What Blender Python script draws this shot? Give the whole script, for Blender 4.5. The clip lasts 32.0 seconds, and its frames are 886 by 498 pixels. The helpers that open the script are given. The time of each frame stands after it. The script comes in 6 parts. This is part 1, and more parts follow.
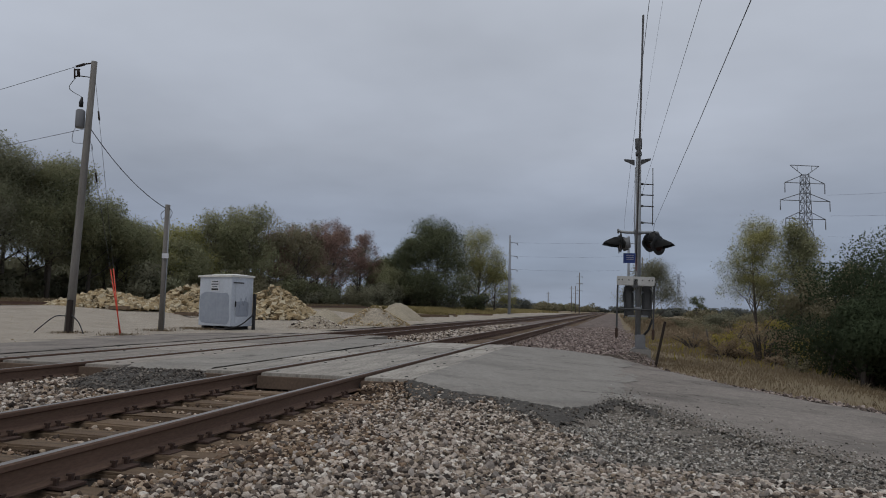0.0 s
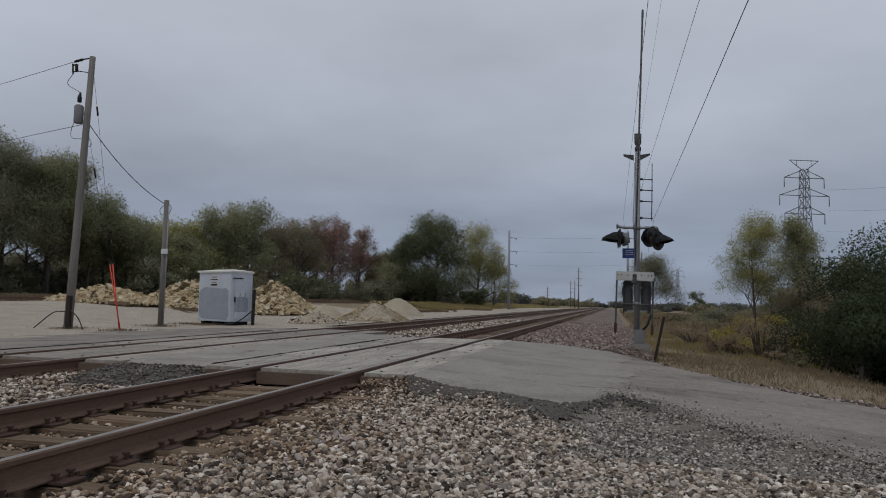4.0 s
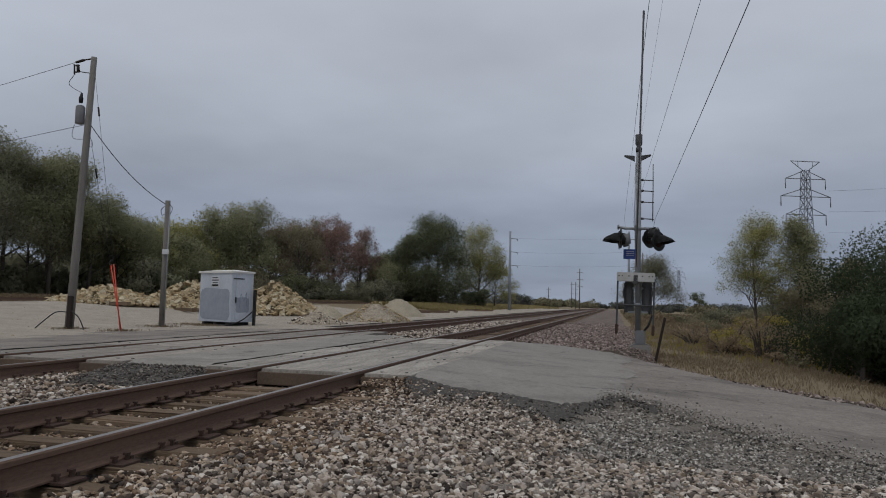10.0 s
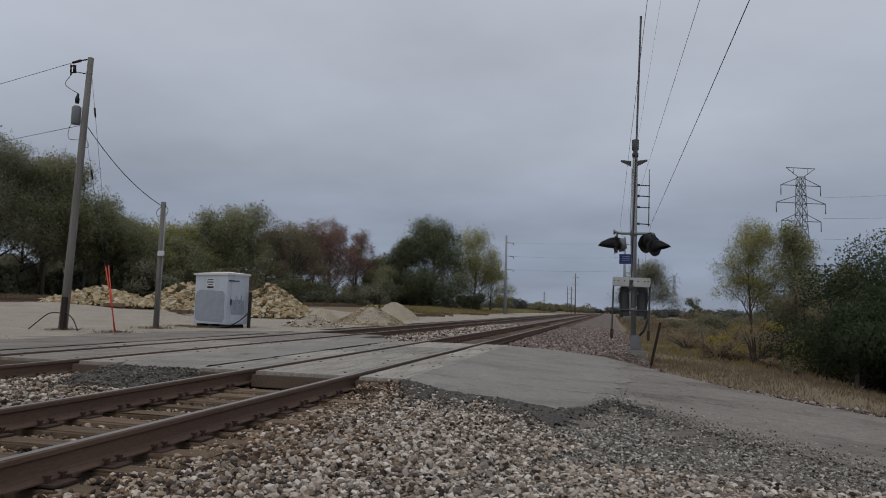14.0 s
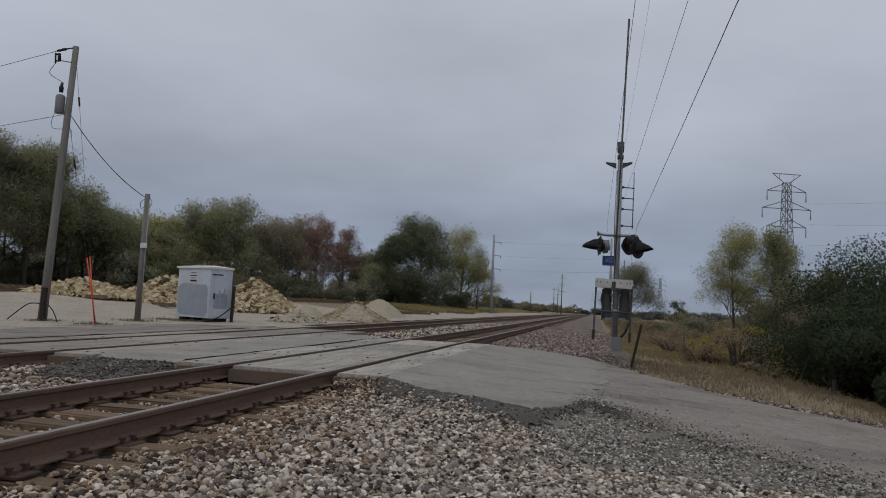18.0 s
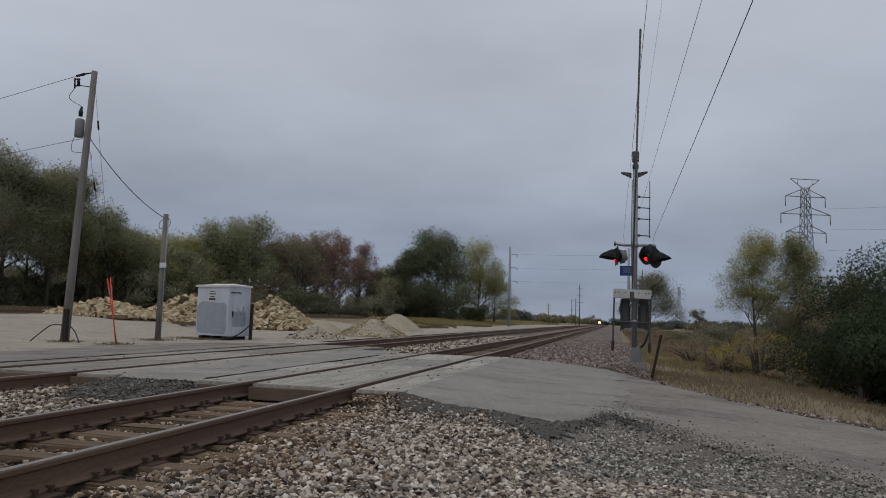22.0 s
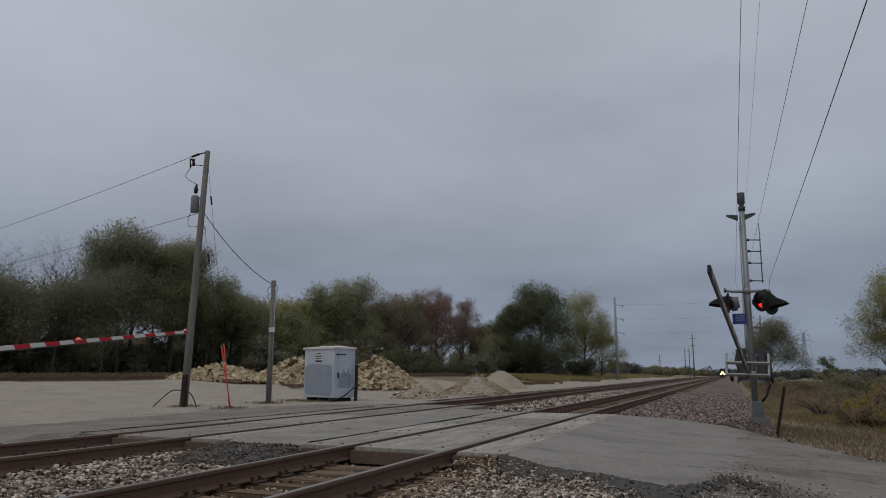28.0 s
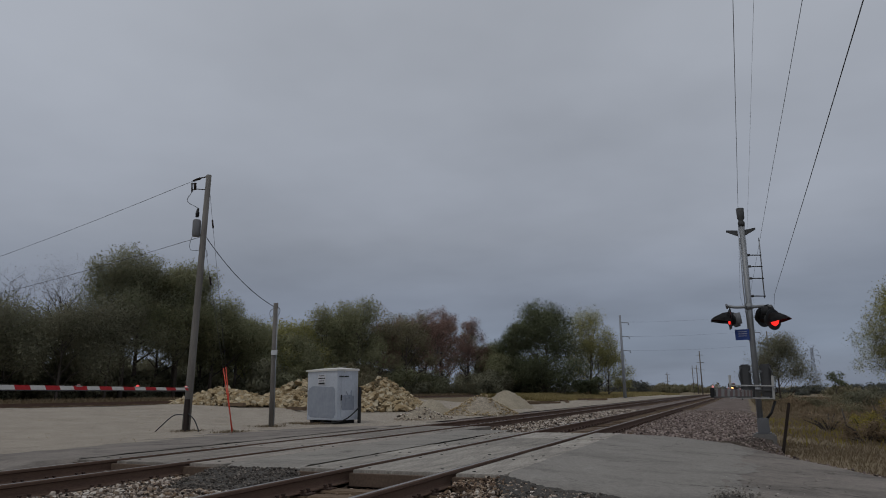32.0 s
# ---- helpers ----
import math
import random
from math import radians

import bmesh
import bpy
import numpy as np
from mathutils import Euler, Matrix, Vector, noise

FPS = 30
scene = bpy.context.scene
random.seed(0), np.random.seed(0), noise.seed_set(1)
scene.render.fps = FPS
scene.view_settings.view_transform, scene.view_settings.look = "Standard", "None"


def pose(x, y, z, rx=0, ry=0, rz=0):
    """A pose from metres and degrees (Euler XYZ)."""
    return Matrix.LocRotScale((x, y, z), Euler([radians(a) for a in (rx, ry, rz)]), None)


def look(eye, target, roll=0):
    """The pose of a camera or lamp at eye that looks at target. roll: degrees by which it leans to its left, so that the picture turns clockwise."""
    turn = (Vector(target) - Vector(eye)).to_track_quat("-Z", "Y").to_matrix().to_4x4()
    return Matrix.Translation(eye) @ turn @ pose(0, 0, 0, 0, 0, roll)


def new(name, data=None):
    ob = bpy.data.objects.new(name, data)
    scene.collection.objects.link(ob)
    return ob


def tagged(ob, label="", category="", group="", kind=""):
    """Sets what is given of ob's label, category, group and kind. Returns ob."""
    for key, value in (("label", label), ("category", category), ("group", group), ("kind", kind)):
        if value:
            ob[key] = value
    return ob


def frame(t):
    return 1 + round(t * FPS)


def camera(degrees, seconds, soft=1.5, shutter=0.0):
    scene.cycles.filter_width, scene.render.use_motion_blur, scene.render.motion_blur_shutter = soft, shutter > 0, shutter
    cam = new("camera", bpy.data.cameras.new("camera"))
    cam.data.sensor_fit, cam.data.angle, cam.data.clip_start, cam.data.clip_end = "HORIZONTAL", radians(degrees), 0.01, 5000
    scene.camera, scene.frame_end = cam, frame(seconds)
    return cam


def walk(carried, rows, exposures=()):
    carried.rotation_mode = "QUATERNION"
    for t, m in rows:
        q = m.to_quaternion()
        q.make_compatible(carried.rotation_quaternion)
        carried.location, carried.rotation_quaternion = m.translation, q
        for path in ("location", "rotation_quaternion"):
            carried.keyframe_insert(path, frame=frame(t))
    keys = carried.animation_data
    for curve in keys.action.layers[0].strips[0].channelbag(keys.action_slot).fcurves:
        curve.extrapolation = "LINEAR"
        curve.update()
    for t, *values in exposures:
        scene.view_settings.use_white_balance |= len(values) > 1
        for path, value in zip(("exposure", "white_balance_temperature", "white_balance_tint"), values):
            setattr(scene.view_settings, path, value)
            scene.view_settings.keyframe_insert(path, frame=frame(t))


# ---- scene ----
cam = camera(65.6, 32.0, soft=1.0)
PATH = [
    (0, (4.124, 0.487, 0.937), (3.634, 2.418, 1.104), 1.2),
    (0.5, (4.131, 0.48, 0.942), (3.653, 2.415, 1.112), 1.2),
    (1, (4.133, 0.482, 0.944), (3.646, 2.415, 1.112), 1.4),
    (1.5, (4.127, 0.489, 0.946), (3.642, 2.422, 1.11), 1.5),
    (2, (4.126, 0.499, 0.938), (3.638, 2.433, 1.09), 1.3),
    (2.5, (4.124, 0.5, 0.936), (3.629, 2.432, 1.084), 1.3),
    (3, (4.123, 0.485, 0.941), (3.635, 2.418, 1.093), 1.2),
    (3.5, (4.129, 0.483, 0.941), (3.64, 2.416, 1.096), 1.1),
    (5.5, (4.123, 0.49, 0.94), (3.638, 2.425, 1.083), 1.4),
    (6, (4.125, 0.495, 0.937), (3.638, 2.429, 1.093), 1.4),
    (6.5, (4.125, 0.489, 0.939), (3.64, 2.423, 1.092), 1.4),
    (7, (4.127, 0.488, 0.936), (3.642, 2.422, 1.083), 1.3),
    (7.5, (4.126, 0.482, 0.938), (3.643, 2.417, 1.083), 1.4),
    (8, (4.129, 0.481, 0.944), (3.646, 2.416, 1.094), 1.4),
    (8.5, (4.131, 0.484, 0.939), (3.643, 2.417, 1.095), 1.4),
    (9, (4.133, 0.495, 0.937), (3.64, 2.427, 1.093), 1.4),
    (9.5, (4.132, 0.487, 0.935), (3.64, 2.419, 1.088), 1.2),
    (10, (4.13, 0.484, 0.941), (3.639, 2.416, 1.096), 1.2),
    (10.5, (4.129, 0.483, 0.939), (3.636, 2.415, 1.101), 1.2),
    (11, (4.131, 0.478, 0.943), (3.639, 2.409, 1.108), 1.3),
    (11.5, (4.132, 0.485, 0.941), (3.641, 2.417, 1.108), 1.4),
    (12, (4.131, 0.486, 0.943), (3.644, 2.418, 1.123), 1.3),
    (12.5, (4.132, 0.496, 0.943), (3.642, 2.426, 1.127), 1.2),
    (13, (4.137, 0.494, 0.943), (3.651, 2.426, 1.12), 1.2),
    (13.5, (4.129, 0.492, 0.941), (3.648, 2.426, 1.108), 1.5),
    (14, (4.129, 0.496, 0.938), (3.649, 2.43, 1.104), 1.6),
    (14.5, (4.128, 0.49, 0.932), (3.653, 2.425, 1.098), 1.7),
    (16.5, (4.197, 0.522, 0.934), (3.719, 2.458, 1.091), 2.2),
    (17, (4.222, 0.554, 0.943), (3.734, 2.486, 1.104), 2.4),
    (17.5, (4.217, 0.56, 0.943), (3.763, 2.5, 1.117), 2.4),
    (18, (4.225, 0.527, 0.941), (3.779, 2.47, 1.103), 2.7),
    (18.5, (4.221, 0.541, 0.949), (3.766, 2.482, 1.11), 2.7),
    (19, (4.231, 0.549, 0.946), (3.761, 2.486, 1.115), 2.1),
    (19.5, (4.235, 0.556, 0.95), (3.744, 2.487, 1.127), 1.8),
    (20, (4.233, 0.552, 0.954), (3.733, 2.48, 1.138), 1.2),
    (20.5, (4.221, 0.578, 0.956), (3.731, 2.507, 1.152), 2.0),
    (21, (4.227, 0.549, 0.954), (3.735, 2.478, 1.15), 1.5),
    (21.5, (4.225, 0.53, 0.951), (3.729, 2.457, 1.148), 1.9),
    (22, (4.224, 0.518, 0.95), (3.732, 2.446, 1.149), 1.6),
    (22.5, (4.238, 0.519, 0.957), (3.722, 2.441, 1.154), 1.3),
    (23, (4.235, 0.518, 0.955), (3.679, 2.428, 1.156), 1.4),
    (23.5, (4.233, 0.514, 0.953), (3.683, 2.428, 1.137), 1.3),
    (24, (4.245, 0.515, 0.967), (3.679, 2.425, 1.148), 0.9),
    (24.5, (4.249, 0.512, 0.956), (3.662, 2.416, 1.136), 0.8),
    (26.5, (4.331, 0.577, 0.948), (3.584, 2.422, 1.149), 1.7),
    (27, (4.301, 0.578, 0.959), (3.56, 2.424, 1.176), 0.6),
    (27.5, (4.281, 0.614, 0.974), (3.527, 2.444, 1.262), 0.6),
    (28, (4.286, 0.622, 0.987), (3.523, 2.436, 1.341), 0.1),
    (28.5, (4.314, 0.622, 0.985), (3.566, 2.432, 1.392), -0.6),
    (29, (4.322, 0.625, 0.997), (3.598, 2.438, 1.43), -0.1),
    (29.5, (4.328, 0.614, 0.989), (3.608, 2.428, 1.427), -0.7),
    (30, (4.36, 0.52, 0.978), (3.665, 2.341, 1.425), -1.0),
    (30.5, (4.331, 0.598, 0.986), (3.642, 2.419, 1.445), -1.0),
    (31, (4.347, 0.573, 0.977), (3.664, 2.4, 1.419), -1.0),
    (31.5, (4.371, 0.544, 0.967), (3.688, 2.376, 1.389), -1.1),
    (32, (4.387, 0.665, 0.985), (3.617, 2.464, 1.396), -0.7),
]
walk(cam, [(t, look(eye, target, roll)) for t, eye, target, roll in PATH], exposures=[(0, 0.04), (24.5, 0.05), (26.5, 0.02), (27.2, -0.04), (28, -0.19), (29, -0.30), (30, -0.31), (32, -0.37)])

# ---------- light and sky ----------
world = bpy.data.worlds.new("overcast_sky")
scene.world = world
world.use_nodes = True


def build_world():
    nt = world.node_tree
    nt.nodes.clear()
    N, L = nt.nodes.new, nt.links.new
    out = N("ShaderNodeOutputWorld")
    bg = N("ShaderNodeBackground")
    sky = N("ShaderNodeTexSky")
    sky.sky_type, sky.sun_disc = "NISHITA", False
    sky.sun_elevation, sky.sun_rotation = radians(38), radians(200)
    co = N("ShaderNodeTexCoord")
    sep = N("ShaderNodeSeparateXYZ")
    L(co.outputs["Generated"], sep.inputs[0])
    ramp = N("ShaderNodeValToRGB")
    L(sep.outputs["Z"], ramp.inputs[0])
    cr = ramp.color_ramp
    stops = [(0.0, (0.226, 0.264, 0.342)), (0.06, (0.235, 0.278, 0.363)), (0.13, (0.270, 0.306, 0.384)), (0.22, (0.352, 0.384, 0.450)), (0.42, (0.430, 0.462, 0.524)), (1.0, (0.56, 0.585, 0.63))]
    while len(cr.elements) < len(stops):
        cr.elements.new(0.5)
    for el, (p, c) in zip(cr.elements, stops):
        el.position, el.color = p, (*c, 1)
    # cloud layers flattened towards the horizon
    lift = N("ShaderNodeMath"); lift.operation = "ADD"; lift.inputs[1].default_value = 0.16
    L(sep.outputs["Z"], lift.inputs[0])
    dx = N("ShaderNodeMath"); dx.operation = "DIVIDE"
    dy = N("ShaderNodeMath"); dy.operation = "DIVIDE"
    L(sep.outputs["X"], dx.inputs[0]); L(lift.outputs[0], dx.inputs[1])
    L(sep.outputs["Y"], dy.inputs[0]); L(lift.outputs[0], dy.inputs[1])
    comb = N("ShaderNodeCombineXYZ")
    L(dx.outputs[0], comb.inputs[0]); L(dy.outputs[0], comb.inputs[1])
    n1 = N("ShaderNodeTexNoise")
    n1.inputs["Scale"].default_value, n1.inputs["Detail"].default_value, n1.inputs["Roughness"].default_value = 0.62, 5.0, 0.5
    L(comb.outputs[0], n1.inputs["Vector"])
    mr = N("ShaderNodeMapRange")
    mr.inputs["From Min"].default_value, mr.inputs["From Max"].default_value = 0.3, 0.7
    mr.inputs["To Min"].default_value, mr.inputs["To Max"].default_value = 0.77, 1.15
    L(n1.outputs["Fac"], mr.inputs["Value"])
    mul = N("ShaderNodeMix"); mul.data_type, mul.blend_type = "RGBA", "MULTIPLY"
    mul.inputs["Factor"].default_value = 1.0
    L(ramp.outputs["Color"], mul.inputs["A"]); L(mr.outputs[0], mul.inputs["B"])
    dim = N("ShaderNodeMix"); dim.data_type, dim.blend_type = "RGBA", "MULTIPLY"
    dim.inputs["Factor"].default_value = 1.0
    dim.inputs["B"].default_value = (0.06, 0.06, 0.06, 1)
    L(sky.outputs["Color"], dim.inputs["A"])
    mix = N("ShaderNodeMix"); mix.data_type = "RGBA"
    mix.inputs["Factor"].default_value = 0.94
    L(dim.outputs["Result"], mix.inputs["A"]); L(mul.outputs["Result"], mix.inputs["B"])
    L(mix.outputs["Result"], bg.inputs["Color"])
    bg.inputs["Strength"].default_value = 1.12
    L(bg.outputs[0], out.inputs[0])


build_world()
sun = new("sun", bpy.data.lights.new("sun", "SUN"))
sun.data.energy, sun.data.angle, sun.data.color = 0.6, radians(35), (1.0, 0.96, 0.90)
sun.matrix_world = look((0, 0, 60), (14, 36, 0))


# ---------- materials ----------
def mat(name, color, rough=0.85, second=None, scale=6.0, fine=60.0, amount=0.5, bump=0.3, dist=0.01, metal=0.0, island=0.0, rand=0.0, emit=0.0, stretch=None, spec=0.3):
    m = bpy.data.materials.new(name)
    m.use_nodes = True
    nt = m.node_tree
    N, L = nt.nodes.new, nt.links.new
    b = nt.nodes["Principled BSDF"]
    b.inputs["Roughness"].default_value, b.inputs["Metallic"].default_value = rough, metal
    b.inputs["Specular IOR Level"].default_value = spec
    if emit:
        b.inputs["Base Color"].default_value = (*color, 1)
        b.inputs["Emission Color"].default_value, b.inputs["Emission Strength"].default_value = (*color, 1), emit
        return m
    second = second or tuple(c * 0.6 for c in color)
    co = N("ShaderNodeTexCoord")
    vec = co.outputs["Object"]
    if stretch:
        mp = N("ShaderNodeMapping")
        mp.inputs["Scale"].default_value = stretch
        L(vec, mp.inputs["Vector"])
        vec = mp.outputs["Vector"]
    big, small = N("ShaderNodeTexNoise"), N("ShaderNodeTexNoise")
    for n, s in ((big, scale), (small, fine)):
        n.inputs["Scale"].default_value, n.inputs["Detail"].default_value = s, 6.0
        L(vec, n.inputs["Vector"])
    add = N("ShaderNodeMath"); add.operation = "MULTIPLY_ADD"
    add.inputs[1].default_value = 0.55
    L(small.outputs["Fac"], add.inputs[0])
    half = N("ShaderNodeMath"); half.operation = "MULTIPLY"; half.inputs[1].default_value = 0.55
    L(big.outputs["Fac"], half.inputs[0]); L(half.outputs[0], add.inputs[2])
    rg = N("ShaderNodeMapRange")
    rg.inputs["From Min"].default_value, rg.inputs["From Max"].default_value = 0.55 - 0.22, 0.55 + 0.22
    rg.inputs["To Min"].default_value, rg.inputs["To Max"].default_value = 0.5 - amount / 2, 0.5 + amount / 2
    L(add.outputs[0], rg.inputs["Value"])
    mix = N("ShaderNodeMix"); mix.data_type = "RGBA"
    mix.inputs["A"].default_value, mix.inputs["B"].default_value = (*color, 1), (*second, 1)
    L(rg.outputs[0], mix.inputs["Factor"])
    col = mix.outputs["Result"]
    for value, source in ((island, "island"), (rand, "object")):
        if value:
            src = N("ShaderNodeNewGeometry").outputs["Random Per Island"] if source == "island" else N("ShaderNodeObjectInfo").outputs["Random"]
            r = N("ShaderNodeMapRange")
            r.inputs["To Min"].default_value, r.inputs["To Max"].default_value = 1 - value, 1 + value
            L(src, r.inputs["Value"])
            mm = N("ShaderNodeMix"); mm.data_type, mm.blend_type = "RGBA", "MULTIPLY"
            mm.inputs["Factor"].default_value = 1.0
            L(col, mm.inputs["A"]); L(r.outputs[0], mm.inputs["B"])
            col = mm.outputs["Result"]
    L(col, b.inputs["Base Color"])
    if bump:
        bp = N("ShaderNodeBump")
        bp.inputs["Strength"].default_value, bp.inputs["Distance"].default_value = bump, dist
        L(small.outputs["Fac"], bp.inputs["Height"]); L(bp.outputs[0], b.inputs["Normal"])
    return m


def stone_mat(name, a, c, cell, bump=0.6, spread=0.5):
    """Crushed stone: cells of differing tone, with shade in the gaps painted dark."""
    m = bpy.data.materials.new(name)
    m.use_nodes = True
    nt = m.node_tree
    N, L = nt.nodes.new, nt.links.new
    b = nt.nodes["Principled BSDF"]
    b.inputs["Roughness"].default_value, b.inputs["Specular IOR Level"].default_value = 0.95, 0.15
    co = N("ShaderNodeTexCoord")
    vo = N("ShaderNodeTexVoronoi"); vo.inputs["Scale"].default_value = cell
    L(co.outputs["Object"], vo.inputs["Vector"])
    ve = N("ShaderNodeTexVoronoi"); ve.feature = "DISTANCE_TO_EDGE"; ve.inputs["Scale"].default_value = cell
    L(co.outputs["Object"], ve.inputs["Vector"])
    no = N("ShaderNodeTexNoise"); no.inputs["Scale"].default_value, no.inputs["Detail"].default_value = 0.9, 7
    L(co.outputs["Object"], no.inputs["Vector"])
    sp = N("ShaderNodeSeparateXYZ"); L(vo.outputs["Color"], sp.inputs[0])
    f = N("ShaderNodeMath"); f.operation = "MULTIPLY_ADD"; f.inputs[1].default_value = spread
    L(sp.outputs[0], f.inputs[0])
    k = N("ShaderNodeMath"); k.operation = "MULTIPLY_ADD"; k.inputs[1].default_value, k.inputs[2].default_value = 1.6, -0.55
    L(no.outputs["Fac"], k.inputs[0]); L(k.outputs[0], f.inputs[2])
    mix = N("ShaderNodeMix"); mix.data_type = "RGBA"; mix.clamp_factor = True
    mix.inputs["A"].default_value, mix.inputs["B"].default_value = (*a, 1), (*c, 1)
    L(f.outputs[0], mix.inputs["Factor"])
    # cell edges darkened to 0.55, a painted shade between the stones
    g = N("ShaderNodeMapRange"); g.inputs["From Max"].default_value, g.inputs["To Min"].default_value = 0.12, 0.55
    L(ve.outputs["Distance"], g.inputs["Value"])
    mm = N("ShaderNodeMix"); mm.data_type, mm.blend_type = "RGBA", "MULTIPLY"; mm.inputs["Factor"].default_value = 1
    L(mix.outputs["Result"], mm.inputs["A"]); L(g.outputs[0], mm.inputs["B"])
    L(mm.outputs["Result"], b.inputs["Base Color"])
    bp = N("ShaderNodeBump"); bp.inputs["Strength"].default_value, bp.inputs["Distance"].default_value = bump, 0.5 / cell
    L(ve.outputs["Distance"], bp.inputs["Height"]); L(bp.outputs[0], b.inputs["Normal"])
    return m


def cracked(m, scale=0.8):
    """Thin dark wandering cracks over a surface."""
    nt = m.node_tree
    N, L = nt.nodes.new, nt.links.new
    b = nt.nodes["Principled BSDF"]
    col = b.inputs["Base Color"].links[0].from_socket
    co = N("ShaderNodeTexCoord")
    no = N("ShaderNodeTexNoise"); no.inputs["Scale"].default_value, no.inputs["Detail"].default_value = 1.5, 5
    L(co.outputs["Object"], no.inputs["Vector"])
    off = N("ShaderNodeMix"); off.data_type, off.blend_type = "RGBA", "ADD"; off.inputs["Factor"].default_value = 0.9
    L(co.outputs["Object"], off.inputs["A"]); L(no.outputs["Color"], off.inputs["B"])
    vo = N("ShaderNodeTexVoronoi"); vo.feature = "DISTANCE_TO_EDGE"; vo.inputs["Scale"].default_value = scale
    L(off.outputs["Result"], vo.inputs["Vector"])
    n2 = N("ShaderNodeTexNoise"); n2.inputs["Scale"].default_value = 0.7
    L(co.outputs["Object"], n2.inputs["Vector"])
    wd = N("ShaderNodeMapRange")
    wd.inputs["From Min"].default_value, wd.inputs["From Max"].default_value, wd.inputs["To Min"].default_value, wd.inputs["To Max"].default_value = 0.45, 0.7, 0.0005, 0.022
    L(n2.outputs["Fac"], wd.inputs["Value"])
    lt = N("ShaderNodeMath"); lt.operation = "DIVIDE"; lt.use_clamp = True
    L(vo.outputs["Distance"], lt.inputs[0]); L(wd.outputs[0], lt.inputs[1])
    sh = N("ShaderNodeMapRange"); sh.inputs["To Min"].default_value = 0.5
    L(lt.outputs[0], sh.inputs["Value"])
    mm = N("ShaderNodeMix"); mm.data_type, mm.blend_type = "RGBA", "MULTIPLY"; mm.inputs["Factor"].default_value = 1.0
    L(col, mm.inputs["A"]); L(sh.outputs[0], mm.inputs["B"])
    L(mm.outputs["Result"], b.inputs["Base Color"])
    return m


def pavement(name, pale, dark, patch, crack=0.6):
    """Worn asphalt: broad stains, mottling, exposed stone grains and thin cracks."""
    m = mat(name, pale, 0.93, dark, 0.7, 9, 1.0, 0.0, spec=0.2)
    nt = m.node_tree
    N, L = nt.nodes.new, nt.links.new
    b = nt.nodes["Principled BSDF"]
    col = b.inputs["Base Color"].links[0].from_socket
    co = N("ShaderNodeTexCoord")
    st = N("ShaderNodeMapping"); st.inputs["Scale"].default_value = (0.7, 1.3, 1); st.inputs["Rotation"].default_value = (0, 0, radians(-35))
    L(co.outputs["Object"], st.inputs["Vector"])
    no = N("ShaderNodeTexNoise"); no.inputs["Scale"].default_value, no.inputs["Detail"].default_value, no.inputs["Roughness"].default_value = 1.1, 7, 0.6
    L(st.outputs[0], no.inputs["Vector"])
    rg = N("ShaderNodeMapRange"); rg.inputs["From Min"].default_value, rg.inputs["From Max"].default_value = 0.50, 0.74
    L(no.outputs["Fac"], rg.inputs["Value"])
    mx = N("ShaderNodeMix"); mx.data_type = "RGBA"; mx.inputs["B"].default_value = (*patch, 1)
    L(rg.outputs[0], mx.inputs["Factor"]); L(col, mx.inputs["A"])
    vo = N("ShaderNodeTexVoronoi"); vo.inputs["Scale"].default_value = 55
    L(co.outputs["Object"], vo.inputs["Vector"])
    sp = N("ShaderNodeSeparateXYZ"); L(vo.outputs["Color"], sp.inputs[0])
    gr = N("ShaderNodeMapRange"); gr.inputs["To Min"].default_value, gr.inputs["To Max"].default_value = 0.86, 1.14
    L(sp.outputs[0], gr.inputs["Value"])
    mm = N("ShaderNodeMix"); mm.data_type, mm.blend_type = "RGBA", "MULTIPLY"; mm.inputs["Factor"].default_value = 1.0
    L(mx.outputs["Result"], mm.inputs["A"]); L(gr.outputs[0], mm.inputs["B"])
    L(mm.outputs["Result"], b.inputs["Base Color"])
    bp = N("ShaderNodeBump"); bp.inputs["Strength"].default_value, bp.inputs["Distance"].default_value = 0.3, 0.006
    L(vo.outputs["Distance"], bp.inputs["Height"]); L(bp.outputs[0], b.inputs["Normal"])
    return cracked(m, crack)


def rubble(name, tones, scale=16.0):
    """Broken stones of mixed tones, one tone a stone, with grain on each."""
    m = mat(name, (1, 1, 1), 0.93, (0.62, 0.62, 0.62), scale, scale * 6, 0.9, 0.5, 0.006, spec=0.15)
    nt = m.node_tree
    N, L = nt.nodes.new, nt.links.new
    b = nt.nodes["Principled BSDF"]
    grain = b.inputs["Base Color"].links[0].from_socket
    ramp = N("ShaderNodeValToRGB")
    ramp.color_ramp.interpolation = "CONSTANT"
    while len(ramp.color_ramp.elements) < len(tones):
        ramp.color_ramp.elements.new(0.5)
    for k, (el, col) in enumerate(zip(ramp.color_ramp.elements, tones)):
        el.position, el.color = k / len(tones), (*col, 1)
    L(N("ShaderNodeNewGeometry").outputs["Random Per Island"], ramp.inputs[0])
    mm = N("ShaderNodeMix"); mm.data_type, mm.blend_type = "RGBA", "MULTIPLY"
    mm.inputs["Factor"].default_value = 1.0
    L(ramp.outputs["Color"], mm.inputs["A"]); L(grain, mm.inputs["B"])
    L(mm.outputs["Result"], b.inputs["Base Color"])
    return m


